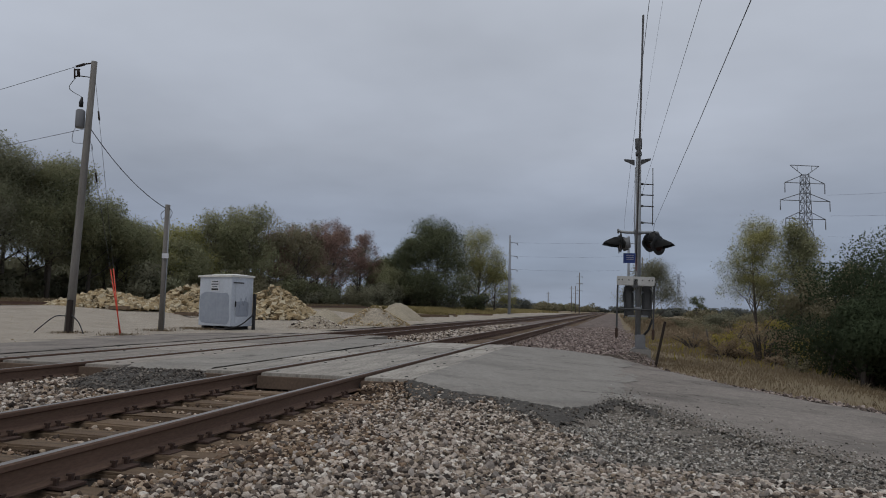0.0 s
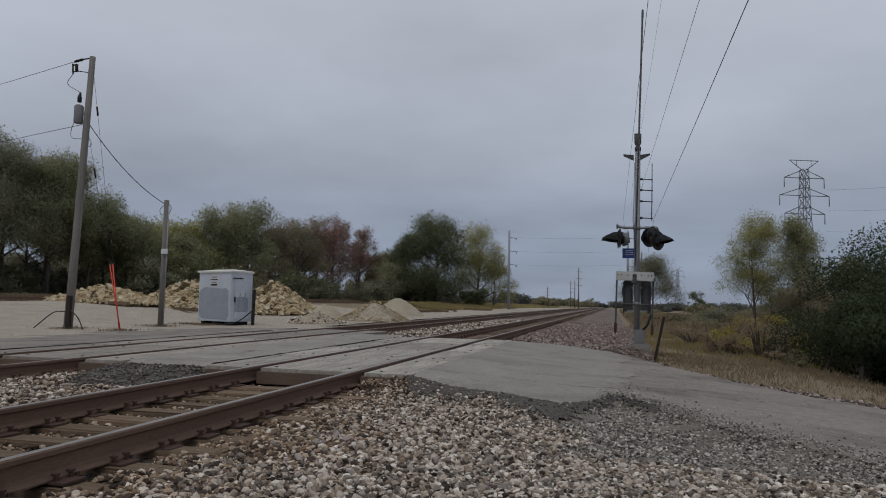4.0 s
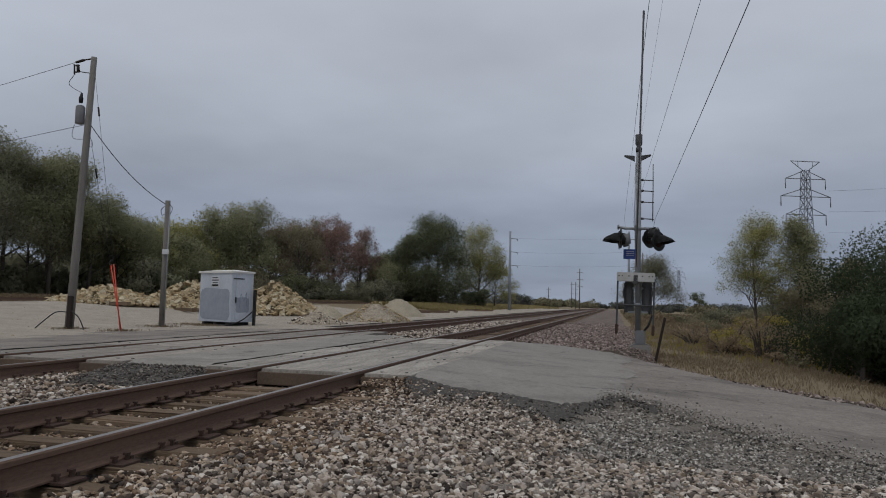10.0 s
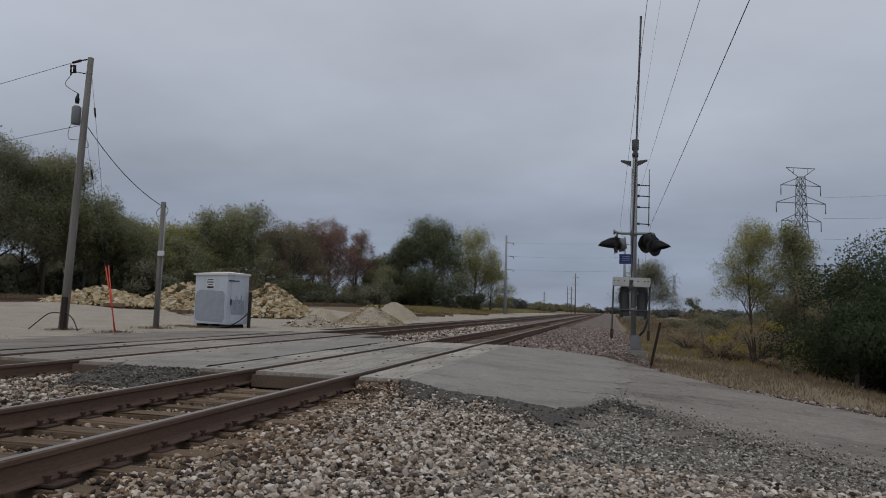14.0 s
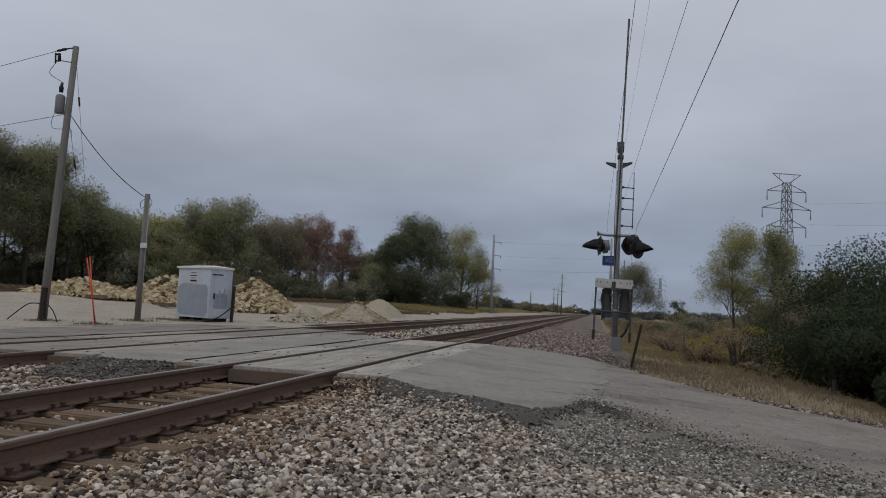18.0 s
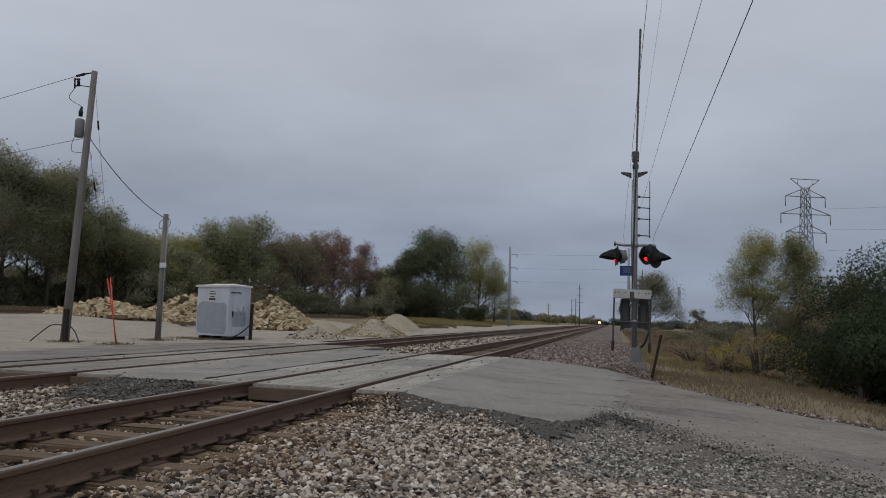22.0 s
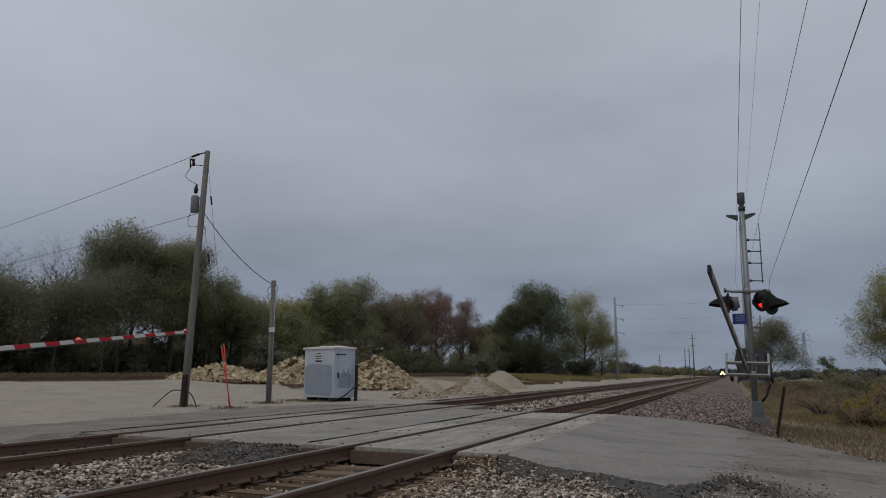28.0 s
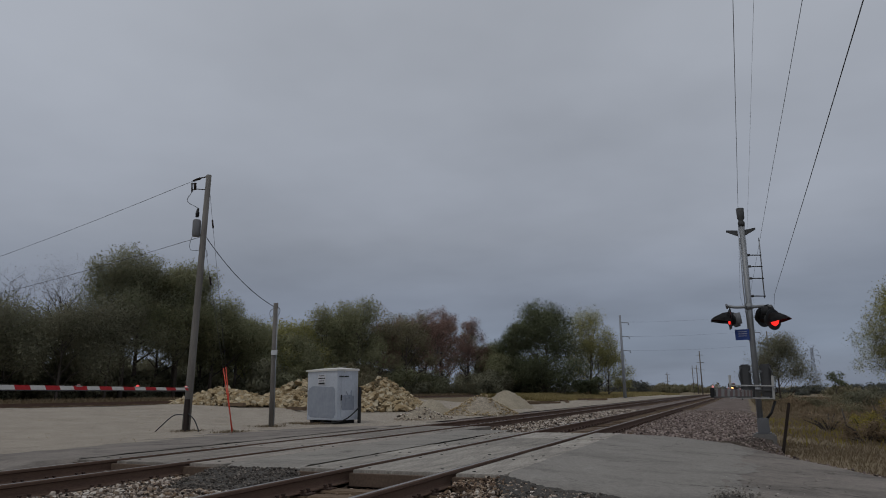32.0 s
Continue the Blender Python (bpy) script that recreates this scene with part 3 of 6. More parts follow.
def roads():
    strip("road_apron", np.arange(1.53, 4.35, 0.07), near_edge, lambda x: far_edge(x), M["asphalt"], "patched grey asphalt apron with a broken edge", lift=0.004)
    strip("road_old", np.arange(4.0, 16.0, 0.12), lambda x: np.where(x < 4.35, near_edge(4.3) + 0.3, near_edge(x)), lambda x: far_edge(x) - 0.02, M["oldroad"], "worn brown-grey asphalt road with cracks", lift=0.0, seed=7)
    strip("road_middle", np.linspace(-2.93, -1.55, 8), lambda x: P0 + 0.1 + 0 * x, lambda x: P1 + 0.9 + 0 * x, M["infill"], "grey asphalt infill between the two tracks", seed=4)
    strip("road_far", np.linspace(-10.5, -6.0, 16), lambda x: 8.4 + 0.25 * (-6 - x), lambda x: 21.6 + 0.1 * (-6 - x), M["oldroad"], "asphalt approach merging into the gravel yard", seed=5)
    # gravel verge where the camera stands
    xs, ys = np.arange(2.2, 9.2, 0.2), np.arange(-6, 12.2, 0.2)
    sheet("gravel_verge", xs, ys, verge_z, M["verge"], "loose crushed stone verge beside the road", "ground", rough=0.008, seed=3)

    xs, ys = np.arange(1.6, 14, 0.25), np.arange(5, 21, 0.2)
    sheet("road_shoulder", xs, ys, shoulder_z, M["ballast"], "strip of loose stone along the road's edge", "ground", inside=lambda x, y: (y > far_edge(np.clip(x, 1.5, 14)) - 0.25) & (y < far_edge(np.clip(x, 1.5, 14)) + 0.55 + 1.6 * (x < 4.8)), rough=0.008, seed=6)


roads()


# ---------- tracks ----------
def rail_profile():
    return [(-0.076, -0.186), (0.076, -0.186), (0.076, -0.174), (0.018, -0.158), (0.010, -0.14), (0.010, -0.055), (0.036, -0.042), (0.037, -0.012), (0.028, -0.001), (-0.028, -0.001), (-0.037, -0.012), (-0.036, -0.042), (-0.010, -0.055), (-0.010, -0.14), (-0.018, -0.158), (-0.076, -0.174)]


def rail_mesh(name, x0, parent, label=""):
    prof = rail_profile()
    ys = np.concatenate([np.arange(-30, 220, 10.0), np.arange(220, 1300, 20.0)])
    V, F, mi = [], [], []
    n = len(prof)
    for y in ys:
        for px, pz in prof:
            V.append((x0 + px + float(bend(y)), y, pz + float(fall(y))))
    for i in range(len(ys) - 1):
        for k in range(n):
            F.append((i * n + k, i * n + (k + 1) % n, (i + 1) * n + (k + 1) % n, (i + 1) * n + k))
            mi.append(1 if k in (8,) else 0)
    ob = raw(name, V, F, M["rail"], parent)
    ob.data.materials.append(M["railtop"])
    ob.data.polygons.foreach_set("material_index", np.array(mi, np.int32))
    return tagged(ob, label)


def tie_mesh(seed):
    rng = random.Random(seed)
    bm = B()
    box(bm, (0, 0, -0.285), (2.6, 0.225, 0.17), 0.012)
    for v in bm.verts:
        v.co += Vector((rng.uniform(-0.02, 0.02), rng.uniform(-0.008, 0.008), rng.uniform(-0.006, 0.004)))
    me = bpy.data.meshes.new("tie")
    bm.to_mesh(me); bm.free()
    me.materials.append(M["tie"])
    return me


def plate_mesh():
    """A tie plate with its spikes and an anchor, for one rail seat."""
    bm = B()
    box(bm, (0, 0, -0.196), (0.36, 0.19, 0.018), 0.003)
    for sx, sy in ((-0.092, -0.06), (0.092, 0.06), (-0.092, 0.06), (0.092, -0.06)):
        box(bm, (sx, sy, -0.172), (0.024, 0.022, 0.05))
        box(bm, (sx * 0.95, sy, -0.148), (0.04, 0.032, 0.016))
    box(bm, (0.0, 0.125, -0.192), (0.17, 0.03, 0.04))
    me = bpy.data.meshes.new("tie_plate")
    bm.to_mesh(me); bm.free()
    me.materials.append(M["plate"])
    return me


TIES, PLATE = [tie_mesh(s) for s in range(5)], plate_mesh()


def track(xc, label, near):
    tr = thing("railroad_track", pose(0, 0, 0), label, "railroad track", "main line tracks")
    rail_mesh("rail", xc - 0.754, tr, "rust-brown steel rail with a polished head")
    rail_mesh("rail", xc + 0.754, tr, "rust-brown steel rail with a polished head")
    rng = random.Random(int(xc * 10) + 50)
    y = -11.4
    while y < 60:
        if not (P0 - 0.15 < y < P1 + (2.9 if near < 1 else 0.1)):
            t = new("tie", rng.choice(TIES))
            t.parent = tr
            t.matrix_basis = pose(xc + rng.uniform(-0.04, 0.04), y + rng.uniform(-0.02, 0.02), rng.uniform(-0.012, 0.0) - (0.02 if near < 1 else 0), 0, rng.uniform(-0.5, 0.5), rng.uniform(-1.2, 1.2))
            if y < 45:
                for s in (-0.754, 0.754):
                    p = new("tie_plate", PLATE)
                    p.parent = tr
                    p.matrix_basis = pose(xc + s, y, 0)
        y += 0.50
    # far ties in one piece
    V, F = [], []
    cube = np.array([(a, b, c) for a in (-1.3, 1.3) for b in (-0.11, 0.11) for c in (-0.36, -0.2)])
    quads = np.array([(0, 1, 3, 2), (4, 6, 7, 5), (0, 4, 5, 1), (2, 3, 7, 6), (1, 5, 7, 3)])
    for i, yy in enumerate(np.arange(60, 320, 0.5)):
        V.append(cube + [xc + float(bend(yy)), yy, float(fall(yy))])
        F.append(quads + 8 * i)
    o = raw("far_ties", np.concatenate(V), np.concatenate(F), M["tie"], tr)
    tagged(o, kind="stuff")
    return tr


track(0.0, "main track with rusty rails on weathered wooden ties", 1)
track(T2X, "second parallel track with rusty rails on wooden ties", 0)


def siding():
    tr = thing("siding_track", pose(0, 0, 0), "rusty siding track along the edge of the woods", "railroad track")
    for s in (-0.754, 0.754):
        bm = B()
        for a, b in ((-40, 60), (60, 160), (160, 260)):
            box(bm, (-28 + s, (a + b) / 2, 0.66), (0.07, b - a, 0.15))
        part("rail", bm, M["rail"], tr)
    bm = B()
    for i in range(300):
        box(bm, (-28, -40 + i * 1.0, 0.55), (2.5, 0.22, 0.12))
    tagged(part("buried_timber", bm, M["tie"], tr), kind="stuff")
    bm = B()
    box(bm, (-28, 110, 0.47), (4.2, 300, 0.14), 0.05)
    part("roadbed", bm, M["verge"], tr)


siding()


# ---------- crossing panels ----------
def panel_bm(w, l, seed):
    rng = random.Random(seed)
    bm = B()
    box(bm, (0, 0, -0.11), (w, l - 0.012, 0.22), 0.012)
    for v in bm.verts:
        v.co.z += rng.uniform(-0.002, 0.002)
    return bm


def recess_mesh():
    t = bmesh.new()
    # no hole is cut: a near-black disc paints the recess's shade
    bmesh.ops.create_cone(t, cap_ends=True, segments=12, radius1=0.024, radius2=0.024, depth=0.01, matrix=Matrix.Translation((0, 0, 0.001)))
    me = bpy.data.meshes.new("recess_shade")
    t.to_mesh(me); t.free()
    me.materials.append(M["dark"])
    return me


RECESS = recess_mesh()


def panels(xc, y0, y1, name, label, surface):
    cr = thing(name, pose(0, 0, 0), label, "crossing", "concrete crossing surfaces")
    n = 4
    l = (y1 - y0) / n
    settle = random.Random(int(100 * y1))
    for i in range(n):
        yc = y0 + (i + 0.5) * l
        for cx, w in ((xc - 1.195, 0.65), (xc, 1.30), (xc + 1.195, 0.65)):
            p = part("panel", panel_bm(w, l, i), surface, cr)
            p.matrix_basis = pose(cx, yc, -0.024 + settle.uniform(-0.007, 0.006))
            for hx in ((-0.45, 0.45) if w > 1 else (-0.12, 0.12)):
                for hy in (-0.36, 0.36):
                    hole = new("recess_shade", RECESS)
                    hole.parent = p
                    hole.matrix_basis = pose(hx + 0.08 * math.sin(9 * i + 5 * hx + xc), hy * l + 0.1 * math.sin(7 * i + 3 * hx + hy), 0)
    for s in (-1, 1):
        for q in (-1, 1):
            bm = B()
            cxx = xc + s * 0.754 + q * 0.062
            box(bm, (cxx, (y0 + y1) / 2, -0.150), (0.045, y1 - y0 - 0.02, 0.08), 0.006)
            part("flangeway_filler", bm, M["rubber"], cr)
    for cx, w in ((xc - 1.19, 0.66), (xc, 1.30), (xc + 1.19, 0.66)):
        bm = B()
        box(bm, (cx, y0 - 0.06, -0.145), (w, 0.09, 0.17), 0.008)
        part("end_header", bm, M["endwood"], cr)


panels(0.0, P0, P1, "crossing_surface", "grey precast concrete crossing panels with dark bolt recesses", M["concrete"])
panels(T2X, 9.25, 21.4, "crossing_surface", "worn concrete crossing panels over the second track", M["wornconcrete"])


def fines():
    """Dark stone dust along the ends of the crossing."""
    sheet("stone_dust", np.arange(-3.6, -0.85, 0.12), np.arange(7.6, P0 + 0.1, 0.12), lambda x, y: -0.235 + 0.19 * smoothstep((y - 7.9) / 1.3) * np.clip((-1.2 - x) / 0.35, 0, 1) * np.clip((x + 3.3) / 0.4, 0, 1), M["fines"], "dark fine stone dust between the tracks", "ground",
          inside=lambda x, y: (x < -1.12) & (x > -3.25) & (y > 7.8 + 0.3 * np.sin(x * 5)), rough=0.008, seed=8)
    sheet("stone_dust_apron", np.arange(1.3, 4.6, 0.045), np.arange(7.3, 10.9, 0.045), lambda x, y: np.maximum(bed_z(x, y) - 0.01, verge_z(x, y)) + 0.022, M["fines"], "dark fine stone at the broken road edge", "ground",
          inside=lambda x, y: (x > 1.5) & (y < near_edge(x) + 0.1) & (y > near_edge(x) - 0.36 - 0.14 * np.sin(x * 4) - 0.1 * np.sin(x * 11) + 0.09 * np.sin(x * 37 + y * 21)), rough=0.006, seed=9)


fines()


# ---------- crossing gates ----------
ARM_LAMPS = []


def gate_arm(name, length, label, stripes_front, hang=0.0):
    """Built along +x from its pivot; the top edge looks to +z."""
    arm = thing(name, pose(0, 0, 0), label, "crossing gate", "crossing gates")
    n = int(length / 0.406)
    x = 0.55
    for i in range(n):
        w = 0.406
        if x + w > length:
            w = length - x
        if w < 0.05:
            break
        deep = 0.115 if stripes_front else 0.150
        h0, h1 = deep - 0.035 * x / length, deep - 0.035 * (x + w) / length
        bm = B()
        s = 0.05
        v = [bm.verts.new(p) for p in ((x, -0.02, hang - h0 / 2), (x + w, -0.02, hang - h1 / 2), (x + w - s, -0.02, hang + h1 / 2), (x - s, -0.02, hang + h0 / 2), (x, 0.02, hang - h0 / 2), (x + w, 0.02, hang - h1 / 2), (x + w - s, 0.02, hang + h1 / 2), (x - s, 0.02, hang + h0 / 2))]
        for q in ((0, 1, 2, 3), (7, 6, 5, 4), (0, 4, 5, 1), (3, 2, 6, 7), (1, 5, 6, 2), (0, 3, 7, 4)):
            bm.faces.new([v[k] for k in q])
        part("red_stripe" if i % 2 else "white_stripe", bm, (M["red"] if i % 2 else M["white"]) if stripes_front else (M["dullred"] if i % 2 else M["dullwhite"]), arm)
        x += w
    # the lamp at the tip stays lit, the two others flash by turns
    for lx, phase in ((length - 0.10, None), (length - 2.08, 0), (length - 4.06, 1)):
        bm = B()
        t = bmesh.new()
        bmesh.ops.create_uvsphere(t, u_segments=12, v_segments=8, radius=0.045, matrix=Matrix.Translation((lx, 0, hang + 0.062)) @ Matrix.Diagonal((1.5, 0.36, 0.7, 1)))
        join(bm, t)
        lamp = part("arm_lamp", bm, M["tiplamp"] if phase is None else M["dulllamp"], arm, "red gate arm lamp", smooth=True)
        bm = B()
        box(bm, (lx, 0, hang + 0.04), (0.19, 0.05, 0.03), 0.006)
        part("lamp_bracket", bm, M["dirtywhite"], lamp)
        if phase is not None and stripes_front:
            bm = B()
            bmesh.ops.create_uvsphere(bm, u_segments=12, v_segments=8, radius=0.045, matrix=Matrix.Diagonal((1.56, 0.42, 0.76, 1)))
            g = part("lit_arm_lamp", bm, M["armlamp"], arm, "glowing red gate arm lamp", smooth=True)
            ARM_LAMPS.append((g, (lx, 0, hang + 0.062), (lx, 0, hang), phase))
    if not stripes_front:
        bm = B()
        box(bm, (length - 0.08, 0, hang), (0.2, 0.05, 0.125), 0.01)
        part("tip_cap", bm, M["black"], arm, "dark cap at the arm's end")
    bm = B()
    tube(bm, [(0.5, 0.0, hang - 0.075), (length * 0.5, 0, hang - 0.075), (length * 0.62, 0, hang - 0.06)], 0.008, 6)
    part("lamp_cable", bm, M["wire"], arm)
    # yoke and counterweights behind the pivot
    for s in (-1, 1):
        bm = B()
        box(bm, (-0.02, s * 0.44, 0), (1.44, 0.04, 0.07), 0.008)
        part("side_channel", bm, M["mech"], arm)
        bm = B()
        box(bm, (-0.60, s * 0.44, 0), (0.26, 0.07, 0.12), 0.02)
        part("counterweight", bm, M["plate"], arm)
        bm = B()
        box(bm, (0.70, s * 0.435, hang * 0.5 + 0.10), (0.05, 0.05, 0.52), 0.006)
        part("yoke_post", bm, M["dirtywhite"], arm)
    for z in (hang * 0.5 - 0.135, hang * 0.5 + 0.135):
        bm = B()
        box(bm, (0.70, 0, z), (0.22, 0.90, 0.03), 0.006)
        bar = part("yoke_bar", bm, M["dirtywhite"], arm, "white painted yoke bar")
        for hy in (-0.40, -0.32, -0.16, 0.16, 0.32, 0.40):
            # solid dark plug as the shade of a hole through the bar
            bm = B()
            tube(bm, [(0.72, hy, z - 0.018), (0.72, hy, z + 0.018)], 0.016, 8)
            part("bolt_hole_shade", bm, M["dark"], bar)
    bm = B()
    box(bm, (0.64, 0, hang * 0.5), (0.24, 0.12, 0.30), 0.01)
    part("arm_socket", bm, M["mech"], arm)
    # added strip whose dark colour paints the underside's shade
    bm = B()
    box(bm, ((length + 0.7) / 2, 0, hang - 0.062), (length - 0.7, 0.043, 0.02), 0.004)
    part("underside_strip", bm, M["armedge"], arm, "dark underside of the arm")
    bm = B()
    tube(bm, [(0, -0.45, 0), (0, 0.45, 0)], 0.02, 10)
    part("pivot_shaft", bm, M["mech"], arm)
    return arm


M["tiplamp"] = mat("pink_tip_lamp", (0.85, 0.32, 0.30), emit=0.35)
M["armlamp"] = mat("lit_arm_lamp", (0.9, 0.10, 0.09), emit=0.8)
M["dulllamp"] = mat("unlit_arm_lamp", (0.42, 0.22, 0.21), 0.4, (0.34, 0.16, 0.16), 8, 60, 0.6, 0.0)


def light_head(parent, p, ang, name="light_head"):
    """A flashing-light unit that faces the way ang (degrees about z from +x)."""
    m = Matrix.Translation(p) @ pose(0, 0, 0, 0, 0, ang)
    bm = B()
    t = bmesh.new()
    bmesh.ops.create_cone(t, cap_ends=True, segments=28, radius1=0.245, radius2=0.245, depth=0.012, matrix=pose(0, 0, 0, 0, 90, 0))
    join(bm, t)
    tube(bm, [(-0.16, 0, 0), (-0.02, 0, 0)], [0.12, 0.16], 20)
    tube(bm, [(-0.2, 0, 0), (-0.16, 0, 0)], [0.07, 0.12], 20)
    bmesh.ops.transform(bm, matrix=m, verts=bm.verts[:])
    head = part(name, bm, M["black"], parent, "black light head with round background")
    bm = B()
    n = 18
    rows = []
    for dx, r, a0, z in ((0.008, 0.165, 118, 0.0), (0.16, 0.165, 105, 0.0), (0.36, 0.15, 62, 0.0), (0.42, 0.14, 40, -0.005)):
        rows.append([bm.verts.new((dx, r * math.sin(radians(-a0 + 2 * a0 * k / n)), r * math.cos(radians(-a0 + 2 * a0 * k / n)) - 0.75 * dx * dx)) for k in range(n + 1)])
    for r, q in zip(rows, rows[1:]):
        for k in range(n):
            bm.faces.new((r[k], r[k + 1], q[k + 1], q[k]))
    bmesh.ops.solidify(bm, geom=bm.faces[:], thickness=0.006)
    bmesh.ops.transform(bm, matrix=m, verts=bm.verts[:])
    part("hood", bm, M["black"], head, smooth=True)
    bm = B()
    t = bmesh.new()
    bmesh.ops.create_uvsphere(t, u_segments=20, v_segments=8, radius=0.152, matrix=pose(0.010, 0, 0, 0, 90, 0) @ Matrix.Diagonal((1, 1, 0.2, 1)))
    join(bm, t)
    bmesh.ops.transform(bm, matrix=m, verts=bm.verts[:])
    part("lens", bm, M["lens"], head, smooth=True)
    return m


LAMPS = []


def lamp_glow(parent, m):
    bm = B()
    t = bmesh.new()
    bmesh.ops.create_uvsphere(t, u_segments=20, v_segments=8, radius=0.150, matrix=pose(0, 0, 0, 0, 90, 0) @ Matrix.Diagonal((1, 1, 0.16, 1)))
    join(bm, t)
    g = part("lit_lamp", bm, M["glow"], parent, "glowing red signal lamp", smooth=True)
    return g


MAST = Vector((4.64, 18.6, 0.0))


def signal_mast():
    ma = thing("crossing_signal_mast", Matrix.Translation(MAST), "galvanized crossing signal mast with flashing lights and ladder", "crossing signal")
    bm = B()
    box(bm, (0.05, 0, -0.30), (0.50, 0.50, 0.58), 0.03)
    part("footing", bm, M["footing"], ma, "dirty concrete footing")
    bm = B()
    box(bm, (0.05, -0.02, 0.17), (0.25, 0.27, 0.34), 0.02)
    box(bm, (0.05, -0.02, 0.005), (0.34, 0.36, 0.02), 0.004)
    part("junction_base", bm, M["can"], ma)
    bm = B()
    tube(bm, [(0, 0, 0.3), (0.01, 0, 2.5), (0.03, 0, 4.9)], 0.066, 18)
    tube(bm, [(0, 0, 0.95), (0, 0, 1.03)], 0.085, 18)
    part("pole", bm, M["galv"], ma)
    bm = B()
    tube(bm, [(0.03, 0, 4.9), (0.03, 0, 5.0), (0.03, 0, 5.04), (0.03, 0, 5.10), (0.03, 0, 5.35)], [0.075, 0.08, 0.05, 0.085, 0.09], 16)
    part("bell", bm, M["mech"], ma, "dark grey bell on the mast top")
    for s in (-1, 1):
        bm = B()
        v = [bm.verts.new(p) for p in ((s * 0.07, -0.03, 4.66), (s * 0.07, -0.03, 4.80), (s * 0.33, -0.03, 4.83), (s * 0.33, -0.03, 4.79), (s * 0.07, 0.03, 4.66), (s * 0.07, 0.03, 4.80), (s * 0.33, 0.03, 4.83), (s * 0.33, 0.03, 4.79))]
        for q in ((0, 1, 2, 3), (7, 6, 5, 4), (0, 4, 5, 1), (1, 5, 6, 2), (2, 6, 7, 3), (3, 7, 4, 0)):
            bm.faces.new([v[k] for k in q])
        part("wing_bracket", bm, M["mech"], ma)
    # climbing rungs with a single outer rail
    bm = B()
    tube(bm, [(0.37, 0.12, 3.12), (0.385, 0.12, 4.2), (0.385, 0.12, 4.60)], 0.013, 6)
    part("ladder_rail", bm, M["galv"], ma)
    for z in (3.17, 3.60, 3.89, 4.17):
        bm = B()
        tube(bm, [(0.07, 0.05, z + 0.01), (0.20, 0.08, z + 0.01), (0.40, 0.12, z)], 0.014, 6)
        tube(bm, [(0.03, 0.0, z + 0.01), (0.14, 0.04, z + 0.01)], 0.030, 8)
        part("ladder_rung", bm, M["mech"], ma)
    # cross arm and flashing lights
    bm = B()
    tube(bm, [(-0.50, 0.0, 2.97), (-0.3, 0.0, 2.93), (0.1, 0, 2.92), (0.40, 0.0, 2.92)], 0.036, 10)
    tube(bm, [(0, 0, 2.86), (0, 0, 3.0)], 0.09, 16)
    tube(bm, [(-0.48, -0.36, 2.96), (-0.48, 0.36, 2.96)], 0.026, 8)
    tube(bm, [(0.33, 0.40, 2.92), (0.40, 0.0, 2.92), (0.46, -0.40, 2.88)], 0.026, 8)
    part("cross_arm", bm, M["galv"], ma)
    spots = [((0.31, 0.37, 2.70), -46, 1), ((0.49, -0.37, 2.56), -42, 0), ((-0.46, 0.36, 2.66), 184, 1), ((-0.42, -0.36, 2.63), 188, 0)]
    for p, ang, phase in spots:
        m = light_head(ma, p, ang)
        g = lamp_glow(ma, m)
        LAMPS.append((g, m, phase))
    for p in ((-0.30, -0.40, 2.74), (-0.34, 0.3, 2.74)):
        bm = B()
        tube(bm, [p, (p[0] + 0.06, p[1], p[2] - 0.25)], [0.10, 0.07], 12)
        part("lamp_back", bm, M["can"], ma)
    bm = B()
    tube(bm, [(0.40, -0.12, 2.68), (0.40, -0.12, 2.80), (0.39, -0.12, 2.90), (0.38, -0.12, 2.93)], [0.15, 0.15, 0.12, 0.06], 14)
    part("lamp_mount", bm, M["black"], ma, "black mounting cap of the light pair")
    bm = B()
    box(bm, (-0.20, -0.12, 2.26), (0.31, 0.012, 0.25), 0.003)
    sg = part("blue_sign", bm, M["blue"], ma, "small blue emergency notice sign")
    for k in range(3):
        bm = B()
        box(bm, (-0.19, -0.129, 2.33 - 0.05 * k), (0.19, 0.004, 0.012))
        part("text_bar", bm, M["signwhite"], sg)
    # gate mechanism
    for s in (-1, 1):
        bm = B()
        box(bm, (0.0 + s * 0.22, 0.20, 1.18), (0.24, 0.40, 0.78), 0.03)
        box(bm, (0.0 + s * 0.22, -0.02, 1.20), (0.15, 0.06, 0.5), 0.02)
        tube(bm, spline([(s * 0.30, -0.03, 1.5), (s * 0.36, -0.08, 1.3), (s * 0.30, -0.05, 1.0), (s * 0.34, 0.0, 0.75)]), 0.015, 6)
        part("gate_mechanism", bm, M["mech"], ma, "dull grey gate mechanism housing")
    for z in (0.80, 1.40):
        bm = B()
        box(bm, (0.0, 0.1, z), (0.5, 0.2, 0.05), 0.01)
        part("mounting_bracket", bm, M["galv"], ma)
    bm = B()
    tube(bm, [(0.12, 0.05, 0.3), (0.25, 0.05, 0.45), (0.36, 0.12, 0.72)], 0.03, 8)
    part("cable_hose", bm, M["black"], ma)
    bm = B()
    tube(bm, [(-0.06, -0.08, 2.1), (-0.075, -0.08, 3.4), (-0.05, -0.06, 4.6)], 0.012, 6)
    part("conduit", bm, M["galv"], ma)
    return ma


signal_mast()
ARM_R = gate_arm("gate_arm", 7.48, "red and white striped gate arm with lamps on a white yoke", 0, -0.08)
ARM_L = gate_arm("gate_arm", 8.4, "red and white striped gate arm across the far lane", 1)
PIV_R = Vector((4.57, 18.34, 0.97))
PIV_L = Vector((-10.73, 8.90, 1.25))


